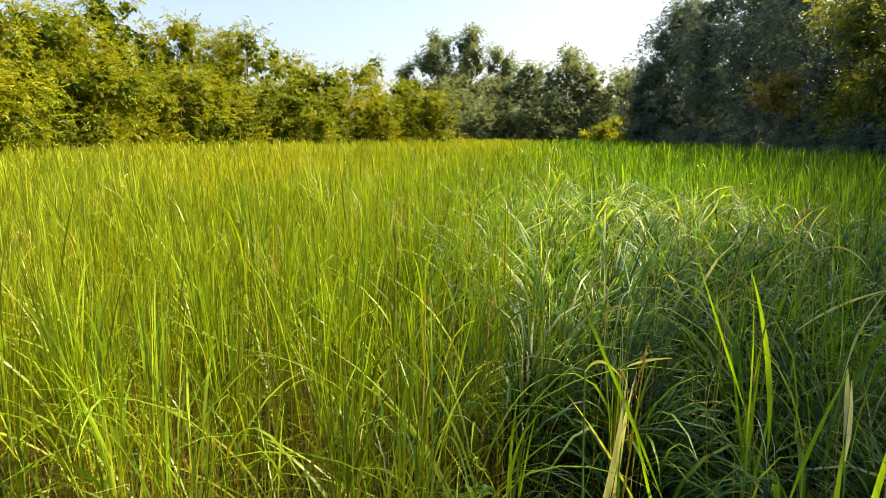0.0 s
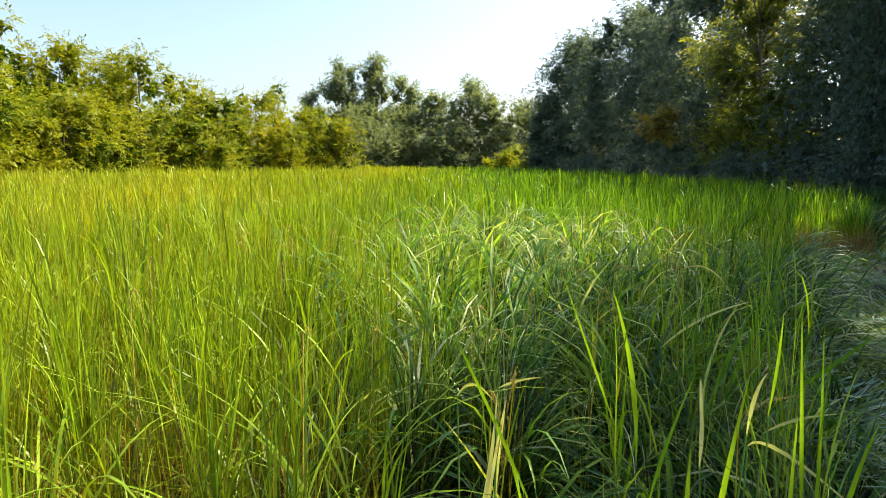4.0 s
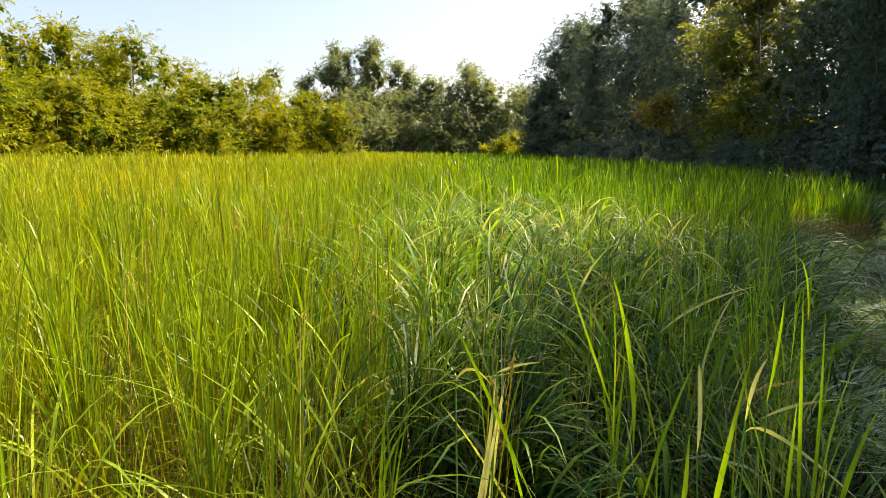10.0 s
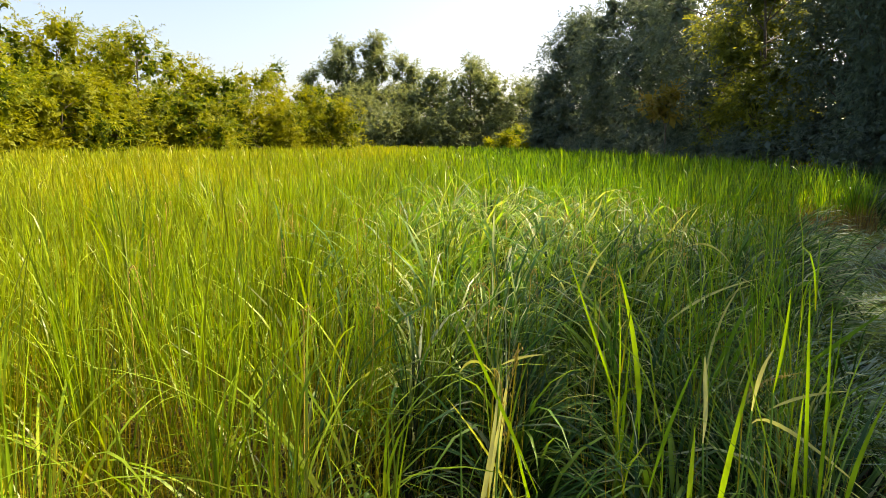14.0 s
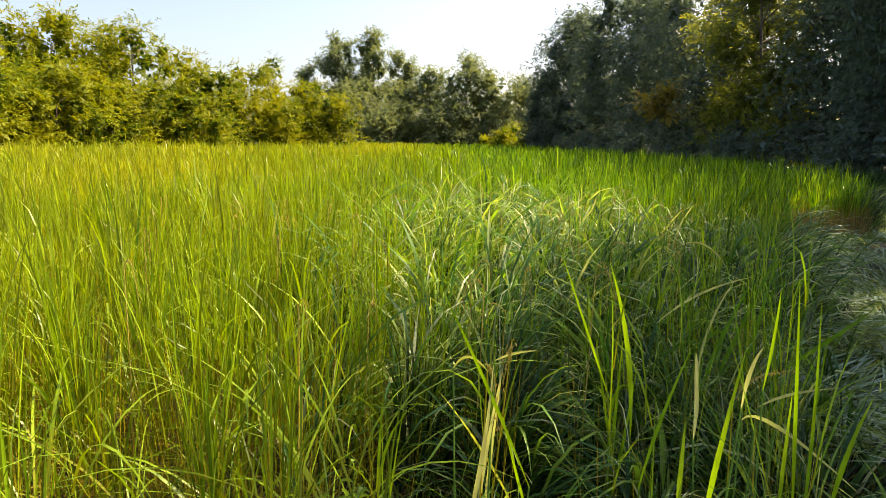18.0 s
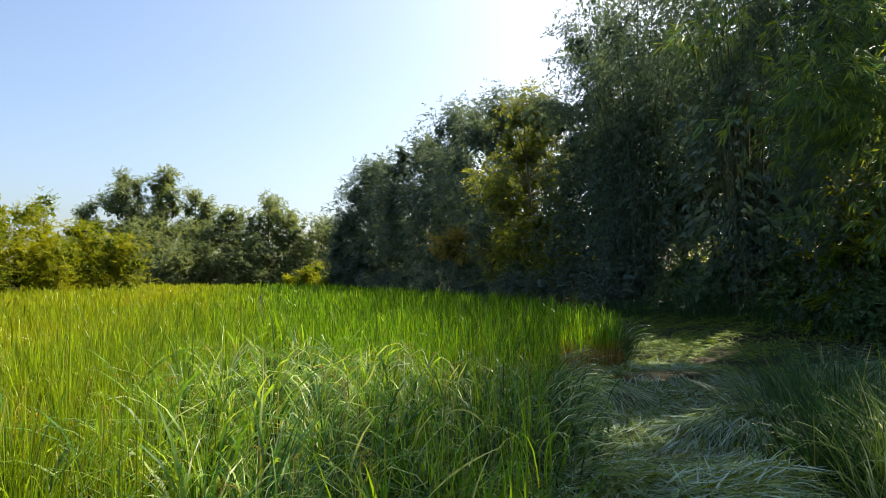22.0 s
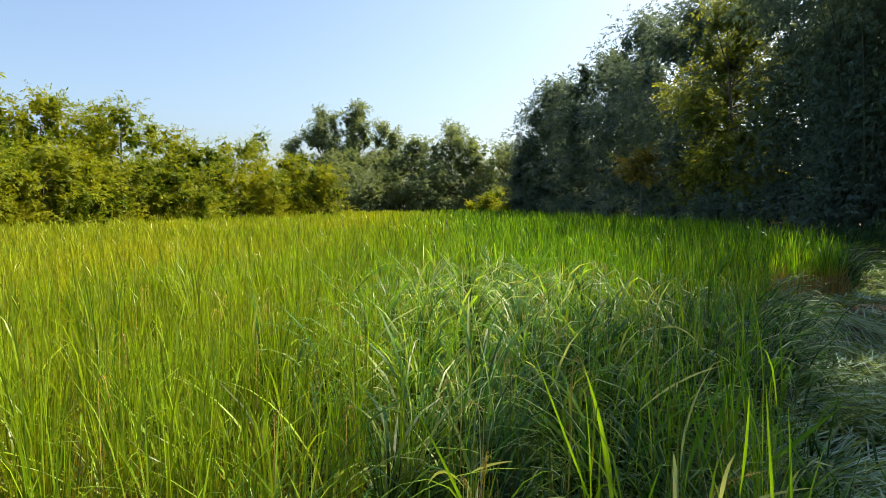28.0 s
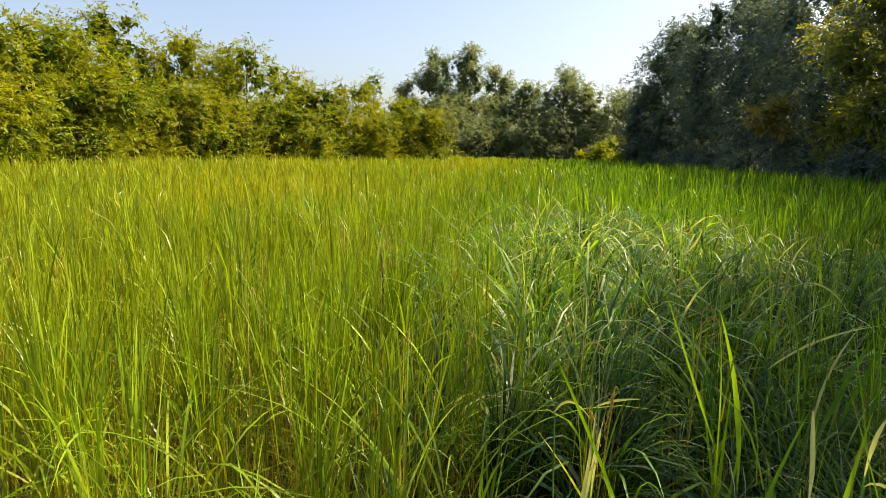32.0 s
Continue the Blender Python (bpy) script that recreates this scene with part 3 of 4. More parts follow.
# broad grass that has bent over among the rice
bent = Geo()
for r0, r1, density, segs in ((0.9, 2.2, 900, 6), (2.2, 3.6, 1500, 5), (3.6, 7.2, 740, 5)):
    area = math.pi * (r1 * r1 - r0 * r0) * 80 / 360
    x, y = scatter(int(area * density), r0, r1, -25, 55)
    x, y, own, way = hill_pull(x, y, 0.34, 0.5)
    ok = in_bent(x + RNG.normal(-0.05, 0.22, len(x)), y) & (y > np.interp(x, [-0.6, 0.3, 0.6, 1.0], [1.6, 1.5, 1.25, 1.1]) + 0.1 * np.sin(7 * x))
    ok &= ~hollow(x, y)
    x, y, own, way = x[ok], y[ok], own[ok], way[ok]
    n = len(x)
    crest = np.interp(right_edge(y) - x, [0, 0.5, 1.2, 2.5], [0.45, 0.62, 0.82, 0.98]) * np.interp(y, [1.2, 1.6, 2.2, 3.2], [0.25, 0.5, 0.85, 1.05])
    z0 = crest * RNG.uniform(0.0, 0.75, n)
    short = np.interp(y, [1.2, 1.8, 2.6], [0.55, 0.8, 1.0])
    # Blades on the sunlit side get brighter tones: light put into their colour
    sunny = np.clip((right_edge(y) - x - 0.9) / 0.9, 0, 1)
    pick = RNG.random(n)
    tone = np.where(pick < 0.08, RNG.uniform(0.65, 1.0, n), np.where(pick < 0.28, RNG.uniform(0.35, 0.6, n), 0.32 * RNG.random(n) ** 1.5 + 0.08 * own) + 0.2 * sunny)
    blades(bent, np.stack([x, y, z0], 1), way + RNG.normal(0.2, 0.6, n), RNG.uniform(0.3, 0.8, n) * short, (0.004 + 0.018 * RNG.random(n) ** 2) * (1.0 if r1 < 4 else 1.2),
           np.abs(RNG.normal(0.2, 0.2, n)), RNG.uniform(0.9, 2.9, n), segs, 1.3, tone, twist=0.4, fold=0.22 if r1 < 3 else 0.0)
# leaves of the standing rice that hang over the torn edge
n = 1800
y = RNG.uniform(3.4, 11.5, n)
y = np.where((y > 7.2) & (y < 8.9), y - 3.4, y)
x = right_edge(y) + RNG.normal(0.05, 0.16, n)
blades(bent, np.stack([x, y, RNG.uniform(0.1, 0.6, n)], 1), RNG.normal(-0.5, 0.8, n), RNG.uniform(0.3, 0.65, n), RNG.uniform(0.007, 0.016, n),
       RNG.uniform(0.1, 0.6, n), RNG.uniform(1.2, 2.6, n), 5, 1.1, np.where(RNG.random(n) < 0.12, 0.9, 0.4 * RNG.random(n)), twist=0.4)
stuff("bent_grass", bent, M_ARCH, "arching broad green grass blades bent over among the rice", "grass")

# ---- lodged rice: stalks pressed flat, in swirls ----
def flow(x, y):
    """The way the flattened stalks point, in swirls."""
    return 0.6 + 1.1 * np.sin(x * 0.9 + 0.6 * y) + 0.9 * np.cos(y * 1.1 - 0.5 * x)


def mat_height(x, y):
    """The matted stalks lie in low terraces."""
    w = 0.5 * np.sin(1.15 * y - 0.55 * x + 0.9) + 0.3 * np.sin(2.3 * x + 0.8 * y) + 0.25 * np.sin(3.1 * y + 1.2 * x)
    return 0.05 + ground_height(x, y) + np.interp(y, [6.2, 8.2], [0.40, 0.14]) / (1 + np.exp(-9 * w))


lodged, flattened = Geo(), Geo()
for r0, r1, density, segs, wide in ((1.5, 6.5, 1500, 3, 0.8), (6.5, 11, 700, 2, 1.2), (11, 20, 330, 2, 1.5)):
    n = int(math.pi * (r1 * r1 - r0 * r0) * 60 / 360 * density)
    x, y = scatter(n, r0, r1, 10, 70)
    ok = (x > right_edge(y) + np.interp(y, [1.5, 2.2, 3.0, 5.0], [0.7, 0.1, -0.1, -0.2])) & (x < 12.2 + 0.4 * np.sin(y)) & (y < 17.0) & (y > 1.7) & (x < np.interp(y, [1.7, 3.0, 3.8, 4.6, 5.6], [2.4, 3.3, 3.9, 4.7, 14.0]))
    x, y = x[ok], y[ok]
    n = len(x)
    z = mat_height(x, y)
    gx_, gy_ = (mat_height(x + 0.05, y) - z) / 0.05, (mat_height(x, y + 0.05) - z) / 0.05
    slope = np.hypot(gx_, gy_)
    down = np.arctan2(-gy_, -gx_)
    bundle = 0.9 * np.sin(np.round(x * 3.1) * 7.3 + np.round(y * 3.3) * 3.7)
    head = np.where(slope > 0.35, down + RNG.normal(0, 0.35, n), flow(x, y) + 1.3 * bundle + RNG.normal(0, 0.7, n))
    lean = np.clip(1.42 + np.arctan(np.where(slope > 0.35, slope, 0.0)) * 0.9 + RNG.normal(0, 0.12, n), 1.1, 2.6)
    tone = np.clip(np.where(RNG.random(n) < 0.42 + np.where(slope > 0.35, 0.25, 0.0), RNG.uniform(0.65, 1.0, n), 0.5 * RNG.random(n)) + 0.12 * bundle, 0, 1)
    foot, span, broad, curl = np.stack([x, y, z + RNG.uniform(0.0, 0.07, n)], 1), RNG.uniform(0.12, 0.34, n), 0.013 * wide * RNG.uniform(0.5, 1.4, n), RNG.uniform(0.0, 0.35, n)
    green = y + 0.35 * np.sin(1.7 * x) + RNG.normal(0, 0.3, n) > 8.5
    for geo, m in ((lodged, ~green), (flattened, green)):
        blades(geo, foot[m], head[m], span[m], broad[m], lean[m], curl[m], segs, 1.0, tone[m], twist=0.25)
stuff("flattened_green_rice", flattened, M_FLATGREEN, "green flattened rice leaves on the bank below the bamboo", "rice")
stuff("lodged_rice", lodged, M_LODGED, "pale flattened rice stalks lying in swirls on the soil", "rice")

# dry litter and short weeds on the soil under the near rice and on the bank where one stands
litter = Geo()
x, y = np.where(RNG.random(6500) < 0.85, RNG.uniform(-3.6, -0.3, 6500), RNG.uniform(-0.3, 3.0, 6500)), RNG.uniform(0.9, 3.4, 6500)
n = len(x)
blades(litter, np.stack([x, y, RNG.uniform(0.0, 0.13, n)], 1), RNG.uniform(0, 6.283, n), RNG.uniform(0.08, 0.35, n), RNG.uniform(0.003, 0.009, n),
       RNG.normal(1.35, 0.25, n), RNG.normal(0.1, 0.2, n), 2, 1.0, twist=0.6)
stuff("straw_litter", litter, M_STRAW, "dry yellow straw lying on the paddy soil", "straw")
sward = Geo()
x, y = RNG.uniform(-6, 6, 4000), RNG.uniform(-5.0, 1.15, 4000)
n = len(x)
blades(sward, np.stack([x, y, np.zeros(n)], 1), RNG.uniform(0, 6.283, n), RNG.uniform(0.08, 0.28, n), RNG.uniform(0.004, 0.009, n),
       np.abs(RNG.normal(0.3, 0.25, n)), RNG.uniform(0.2, 1.2, n), 3, 1.2)
x, y = RNG.uniform(-3.5, 0.9, 3500), RNG.uniform(0.9, 2.6, 3500)
n = len(x)
blades(sward, np.stack([x, y, np.zeros(n)], 1), RNG.uniform(0, 6.283, n), RNG.uniform(0.10, 0.36, n), RNG.uniform(0.003, 0.007, n),
       np.abs(RNG.normal(0.25, 0.25, n)), RNG.uniform(0.2, 1.5, n), 3, 1.2, RNG.uniform(0.2, 0.7, n), along0=0.3)
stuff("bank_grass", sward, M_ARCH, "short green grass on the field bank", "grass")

# ---- trees ----
HEDGE = "sunlit yellow-green thicket tree at the edge of the paddy"
for k, (x, y, h, r, n) in enumerate((
        (-20.8, 21.0, 6.5, 2.7, 13000), (-20.6, 24.0, 6.6, 2.5, 13000), (-21.2, 27.6, 8.1, 2.6, 13000), (-19.9, 30.6, 7.4, 2.4, 12000),
        (-19.6, 35.2, 7.7, 1.4, 5000), (-17.6, 34.0, 7.3, 2.7, 12000), (-17.2, 38.6, 7.0, 2.5, 11000), (-15.2, 39.6, 5.6, 2.4, 10000),
        (-14.8, 43.8, 6.3, 2.5, 10000), (-14.1, 48.3, 7.6, 1.0, 3500), (-11.8, 46.8, 5.6, 2.5, 10000), (-9.7, 47.0, 4.6, 2.4, 10000),
        (-18.0, 21.6, 4.4, 2.4, 11000), (-17.8, 27.6, 4.6, 2.4, 11000), (-15.2, 36.0, 4.0, 2.3, 9000), (-12.4, 42.6, 4.2, 2.3, 9000),
        (-18.4, 17.2, 5.6, 2.6, 11000), (-17.5, 31.5, 4.2, 2.2, 9000), (-19.2, 24.6, 5.0, 2.4, 10000))):
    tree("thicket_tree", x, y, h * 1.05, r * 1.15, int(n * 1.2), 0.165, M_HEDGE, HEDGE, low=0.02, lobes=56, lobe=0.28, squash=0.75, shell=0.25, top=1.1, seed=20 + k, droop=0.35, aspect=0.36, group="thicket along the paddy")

for k, (x, y, h, r) in enumerate(((4.4, 61.0, 2.6, 1.3), (5.6, 62.5, 3.2, 1.5), (3.2, 63.5, 1.8, 1.2), (6.2, 59.5, 1.9, 1.0))):
    tree("sunlit_bush", x, y, h, r, 1800, 0.24, M_HEDGE, "bright sunlit bush on the far bank", "shrub", low=0.02, lobes=20, lobe=0.4, seed=260 + k, top=0.9, group="bushes on the far bank")
FAR = "tall hazy green tree beyond the far end of the paddy"
for k, (x, y, h, r, n, low, lobes) in enumerate((
        (-18.7, 78.5, 10.2, 1.7, 4000, 0.45, 20), (-15.5, 81.0, 14.4, 3.2, 9000, 0.40, 26), (-11.0, 81.5, 15.1, 2.7, 9000, 0.38, 24), (-7.4, 80.5, 12.6, 2.6, 7500, 0.32, 22),
        (-12.0, 75.5, 8.6, 4.2, 8000, 0.03, 50), (-6.5, 74.5, 8.0, 4.0, 8000, 0.03, 50), (-2.9, 74.5, 10.0, 3.2, 8000, 0.03, 50), (1.1, 73.0, 11.4, 3.4, 9000, 0.03, 50),
        (4.4, 73.0, 9.4, 3.2, 8000, 0.03, 50), (7.4, 75.5, 9.0, 3.4, 8000, 0.03, 50), (-8.5, 71.5, 5.2, 4.0, 7150, 0.02, 50), (-1.5, 71.5, 5.8, 4.0, 7150, 0.02, 50),
        (-17.0, 74.0, 7.0, 4.4, 7150, 0.02, 50))):
    tree("far_tree", x, y, h * 1.04, r, n * 7 // 5, 0.26, M_FAR, FAR, low=low, lobes=lobes, top=0.85, shell=0.35, lobe=0.34, seed=60 + k, group="far trees")

DARK = "dark shaded broadleaf tree in the row beside the paddy"
for k, (x, y, h, r, n, low, size) in enumerate((
        (8.1, 58.0, 8.2, 2.2, 9000, 0.02, 0.40), (10.6, 55.0, 13.1, 4.4, 18000, 0.02, 0.42), (12.8, 47.5, 13.9, 4.8, 18000, 0.02, 0.40),
        (13.4, 40.5, 14.8, 4.3, 16000, 0.02, 0.36), (13.4, 32.5, 13.0, 4.3, 18000, 0.02, 0.31), 
        (13.6, 22.0, 13.4, 3.4, 17000, 0.05, 0.24))):
    tree("shade_tree", x, y, h, r, n * 2, size * 0.54, M_DARK, DARK, low=low, lobes=70, top=0.85, shell=0.6, lobe=0.36, seed=90 + k, droop=0.7, group="shade trees")

tree("backlit_tree", 12.4, 26.2, 11.0, 3.2, 22000, 0.18, M_MID, "tree among the dark ones, its yellow-green backlight put into the leaf colour", low=0.02, lobes=60, seed=97, droop=0.6)
tree("yellow_sapling", 9.9, 30.5, 4.6, 2.0, 1000, 0.2, M_YELLOW, "thin sapling with yellowing brown leaves before the dark trees", "sapling", low=0.55, lobes=10, lobe=0.35, seed=98, squash=0.3)
for k, (x, y, h, r, c, n, toward) in enumerate(((12.4, 18.0, 12.8, 3.0, 24, 54, (-0.8, 0)), (12.4, 13.4, 12.2, 3.0, 24, 54, (-0.8, 0)), (12.0, 9.4, 10.8, 2.8, 22, 50, (-0.8, 0)))):
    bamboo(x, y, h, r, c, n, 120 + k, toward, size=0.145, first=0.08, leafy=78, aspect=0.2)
# the clump whose tips hang out over the flattened rice
bamboo(10.1, 6.4, 8.4, 1.8, 20, 22, 140, (-1.9, 0.4), size=0.25, leafy=42, first=0.55, aspect=0.10, arch=0.3, material=M_LITBAM, label="green bamboo clump leaning out over the flattened rice")
bamboo(9.9, 5.9, 5.4, 1.0, 6, 22, 141, (-1.3, 0.6), size=0.22, leafy=42, first=0.5, aspect=0.10, arch=0.35, material=M_LITBAM, label="green bamboo shoots drooping in front of the clump")
# Trees added behind the bamboo to close the bright sky holes in it
for k, (x, y, h) in enumerate(((17.5, 27, 11.0), (17.0, 21.5, 11.5), (16.6, 16.5, 10.5), (16.4, 12.2, 9.5), (16.0, 8.0, 8.5))):
    tree("back_tree", x, y, h, 3.2, 4000, 0.5, M_DARK, "leafy green tree behind the bamboo clumps", low=0.28, lobes=50, seed=300 + k, group="trees behind the bamboo")
# Unseen trees, added and sized to set the shadow edge on the near field
for k, (x, y, h, r) in enumerate(((13.6, 9.6, 13.6, 2.7), (11.8, 6.5, 13.45, 2.6), (11.7, 4.8, 13.7, 2.9), (11.4, 0.8, 13.7, 3.0))):
    tree("shadow_tree", x, y, h, r, 9000, 0.42, M_DARK, "unseen tall leafy tree added to shade the flattened rice", low=0.6, lobes=46, lobe=0.42, top=0.9, seed=320 + k, group="canopy trees")

# low growth along the foot of the trees
for k in range(26):
    y = 3.0 + k * 2.1
    x = float(np.interp(y, [3, 9, 15, 25, 45, 60], [12.0, 12.4, 12.2, 11.0, 9.8, 7.8])) + 0.5 * math.sin(k * 2.4)
    tree("shrub", x, y, 1.9 + 0.6 * abs(math.sin(k * 1.9)), 1.3, 2200, 0.13, M_UNDER if y < 16 else M_DARK, "low dark leafy shrub at the foot of the trees", "shrub",
         low=0.02, lobes=22, seed=200 + k, lobe=0.4, group="shrubs under the trees")
for k, (x, y, h) in enumerate(((10.5, 6.3, 1.9), (10.8, 7.4, 2.1), (11.0, 8.3, 1.8))):
    tree("shrub", x, y, h, 1.1, 3000, 0.11, M_UNDER, "low dark leafy shrub at the foot of the bamboo", "shrub", low=0.02, lobes=22, seed=230 + k, lobe=0.4, group="shrubs under the trees")
for k in range(14):
    x, y = 17.0 + 1.8 * math.sin(k * 1.3), -2 + 3.4 * k
    tree("back_shrub", x, y, 2.2 + 1.2 * abs(math.sin(k * 2.7)), 1.9, 1300, 0.26, M_HEDGE, "sunlit yellow-green bush behind the bamboo", "shrub",
         low=0.02, lobes=24, seed=240 + k, lobe=0.4, group="bushes behind the bamboo")

for k, (x, y, h, r) in enumerate(((11.4, 8.9, 3.9, 1.1), (13.4, 12.9, 2.9, 0.9), (13.4, 15.0, 2.8, 0.9))):
    tree("back_shrub", x, y, h, r, 2600, 0.14, M_HEDGE, "yellow-green bush in a spot of sun under the bamboo", "shrub",
         low=0.02, lobes=24, seed=280 + k, lobe=0.36, group="bushes behind the bamboo")

# woods that close the view behind the first rows
woods = Geo()
rng = np.random.default_rng(5)
cs, rs = [], []
for k in range(150):
    u = k / 150
    if u < 0.4:
        v = u / 0.4
        x, y, top = -27 + 4 * v + 3 * math.sin(k), 8 + 50 * v, 5.0
    elif u < 0.7:
        v = (u - 0.4) / 0.3
        x, y, top = -24 + 44 * v, 86 + 3 * math.sin(k), 6.0
    else:
        v = (u - 0.7) / 0.3
        x, y, top = 25 + 2.5 * math.sin(k), 74 - 66 * v, 6.0
    for z in (0.8, 2.4, 4.2):
        if z < top:
            cs.append((x + rng.normal(0, 0.8), y + rng.normal(0, 0.8), z)), rs.append(1.7)
crown_leaves(woods, cs, rs, 20000, 0.75, 0.5, 0.4, rng)
stuff("woods", woods, M_FAR, "dense green woodland behind the first row of trees", "woods")


# ---- near plants, one by one ----
def leaf_strip(points, width, tone, segs=8, fold=0.25):
    """One leaf along a bow through three points, with a raised midrib fold."""
    a, m, b = (Vector(p) for p in points)
    c = 2 * m - (a + b) / 2
    rows = []
    for i in range(segs + 1):
        s = i / segs
        p = a * (1 - s) ** 2 + c * 2 * s * (1 - s) + b * s * s
        d = ((c - a) * (1 - s) + (b - c) * s).normalized()
        side = d.cross(Vector((0.25, 1.0, 0.2))).normalized()
        up = side.cross(d)
        w = width * (0.15 + 0.85 * min(1, s * 2.6)) * (1 - s ** 2.5) / 2 + 0.0006
        rows += [p - side * w + up * w * fold, p, p + side * w + up * w * fold]
    f = [[3 * i + j, 3 * i + j + 1, 3 * i + j + 4, 3 * i + j + 3] for i in range(segs) for j in (0, 1)]
    g = Geo()
    g.add(np.array([tuple(v) for v in rows]), np.array(f), np.full(len(rows), tone), np.repeat(np.linspace(0.4, 1, segs + 1), 3))
    return g


def panicle(points, grains, seed):
    """A drooping spike of rice grains along a bow."""
    rng = np.random.default_rng(seed)
    a, m, b = (np.array(p, float) for p in points)
    c = 2 * m - (a + b) / 2
    g = Geo()
    ts = np.linspace(0, 1, 8)
    tube(g, [a * (1 - t) ** 2 + c * 2 * t * (1 - t) + b * t * t for t in ts], np.linspace(0.0016, 0.0007, 8), 5)
    for t in rng.random(grains):
        p = a * (1 - t) ** 2 + c * 2 * t * (1 - t) + b * t * t + rng.normal(0, 0.006, 3)
        q = p + np.array([rng.normal(0, 0.002), rng.normal(0, 0.002), -0.009])
        tube(g, [p, (p + q) / 2, q], [0.0006, 0.0019, 0.0004], 5)
    return g


ears = Geo()
rng = np.random.default_rng(31)
for k in range(110):
    x, y = rng.uniform(-2.2, 2.0), rng.uniform(1.9, 6.5)
    z, a, d = rng.uniform(0.85, 1.08), rng.uniform(0, 6.283), rng.uniform(0.05, 0.12)
    if x > right_edge(y) - 0.5:
        continue
    one = panicle(((x, y, z), (x + 0.6 * d * math.cos(a), y + 0.6 * d * math.sin(a), z + 0.02), (x + d * math.cos(a), y + d * math.sin(a), z - rng.uniform(0.08, 0.16))), 20, 500 + k)
    for v, f, tone, along in zip(one.v, one.f, one.tone, one.along):
        ears.add(v, f - f.min(), tone, along)
    tube(ears, [(x - 0.02, y, 0.3), (x - 0.005, y, 0.7), (x, y, z)], [0.002, 0.002, 0.0014], 4)
stuff("rice_ears", ears, M_GRAIN, "ripe yellow-brown rice ears drooping among the leaves", "rice")


def rice_plant(label, leaf_list, spikes=(), material=None):
    """leaf_list: (three points, width, tone)."""
    root = tagged(new("rice_plant"), label, "rice plant", "tall rice plants")
    x, y, _ = leaf_list[0][0][0]
    root.location = (x, y, 0)
    for pts, w, tone in leaf_list:
        p0 = [Vector((p[0] - x, p[1] - y, p[2])) for p in pts]
        low = p0[0] + (p0[0] - p0[1]) * 0.8
        if p0[2].z > p0[0].z + 0.08 and low.z > 0.1:
            p0 = [low, p0[0].lerp(p0[1], 0.55), p0[2]]
        # the stalk that carries the leaf up from the soil
        foot = (p0[0][0] * 0.6, p0[0][1] * 0.6, -0.03)
        st = Geo()
        tube(st, [foot, ((foot[0] + p0[0][0]) / 2, (foot[1] + p0[0][1]) / 2, p0[0][2] * 0.5), p0[0]], [0.0035, 0.003, 0.002], 6)
        stalk = part("stalk", st, M_WEED, root)
        part("leaf", leaf_strip(p0, w * 0.8, tone * 0.8 if tone < 0.7 else tone), material or M_HERO, stalk)
    for k, pts in enumerate(spikes):
        p0 = [(p[0] - x, p[1] - y, p[2]) for p in pts]
        st = Geo()
        tube(st, [(0, 0, -0.03), (p0[0][0] * 0.5, p0[0][1] * 0.5, p0[0][2] * 0.5), p0[0]], [0.003, 0.0025, 0.0015], 6)
        stalk = part("stalk", st, M_STEM, root)
        part("seed_head", panicle(p0, 46, 7 + k), M_GRAIN, stalk, "yellow drooping rice ears")
    return root


rice_plant("rice plant with yellow ears and a pale withered leaf", [
    (((0.16, 1.60, 0.55), (0.19, 1.60, 0.71), (0.20, 1.60, 0.90)), 0.017, 0.97),
    (((0.18, 1.66, 0.52), (0.20, 1.66, 0.71), (0.23, 1.66, 0.88)), 0.013, 1.0),
    (((0.20, 1.72, 0.48), (0.21, 1.72, 0.62), (0.23, 1.72, 0.82)), 0.012, 0.9),
    (((0.10, 1.63, 0.88), (0.14, 1.63, 0.91), (0.19, 1.63, 0.87)), 0.01, 0.8),
    (((0.21, 1.69, 0.88), (0.26, 1.69, 0.90), (0.32, 1.69, 0.91)), 0.01, 0.95),
    (((0.23, 1.60, 0.74), (0.14, 1.60, 0.95), (0.06, 1.60, 1.11)), 0.012, 0.6),
    (((0.29, 1.66, 0.52), (0.26, 1.66, 0.62), (0.23, 1.66, 0.75)), 0.01, 0.62),
    (((0.23, 1.72, 0.52), (0.15, 1.72, 0.67), (0.06, 1.72, 0.78)), 0.01, 0.7)],
    [((0.19, 1.66, 0.88), (0.21, 1.66, 0.82), (0.22, 1.66, 0.67)), ((0.25, 1.66, 0.95), (0.24, 1.66, 0.89), (0.23, 1.66, 0.82))])
rice_plant("bright green rice plant with upright pointed leaves", [
    (((0.64, 1.94, 0.72), (0.62, 1.94, 0.93), (0.56, 1.94, 1.10)), 0.021, 0.64),
    (((0.62, 2.00, 0.34), (0.62, 2.00, 0.58), (0.63, 2.00, 0.84)), 0.017, 0.6),
    (((0.63, 2.06, 0.33), (0.63, 2.06, 0.62), (0.70, 2.06, 0.65)), 0.014, 0.6),
    (((0.62, 1.97, 0.36), (0.65, 1.97, 0.52), (0.67, 1.97, 0.77)), 0.015, 0.55),
    (((0.62, 2.03, 0.48), (0.58, 2.03, 0.68), (0.55, 2.03, 0.85)), 0.01, 0.55),
    (((0.54, 1.94, 0.79), (0.48, 1.94, 0.95), (0.41, 1.94, 1.14)), 0.009, 0.6)])
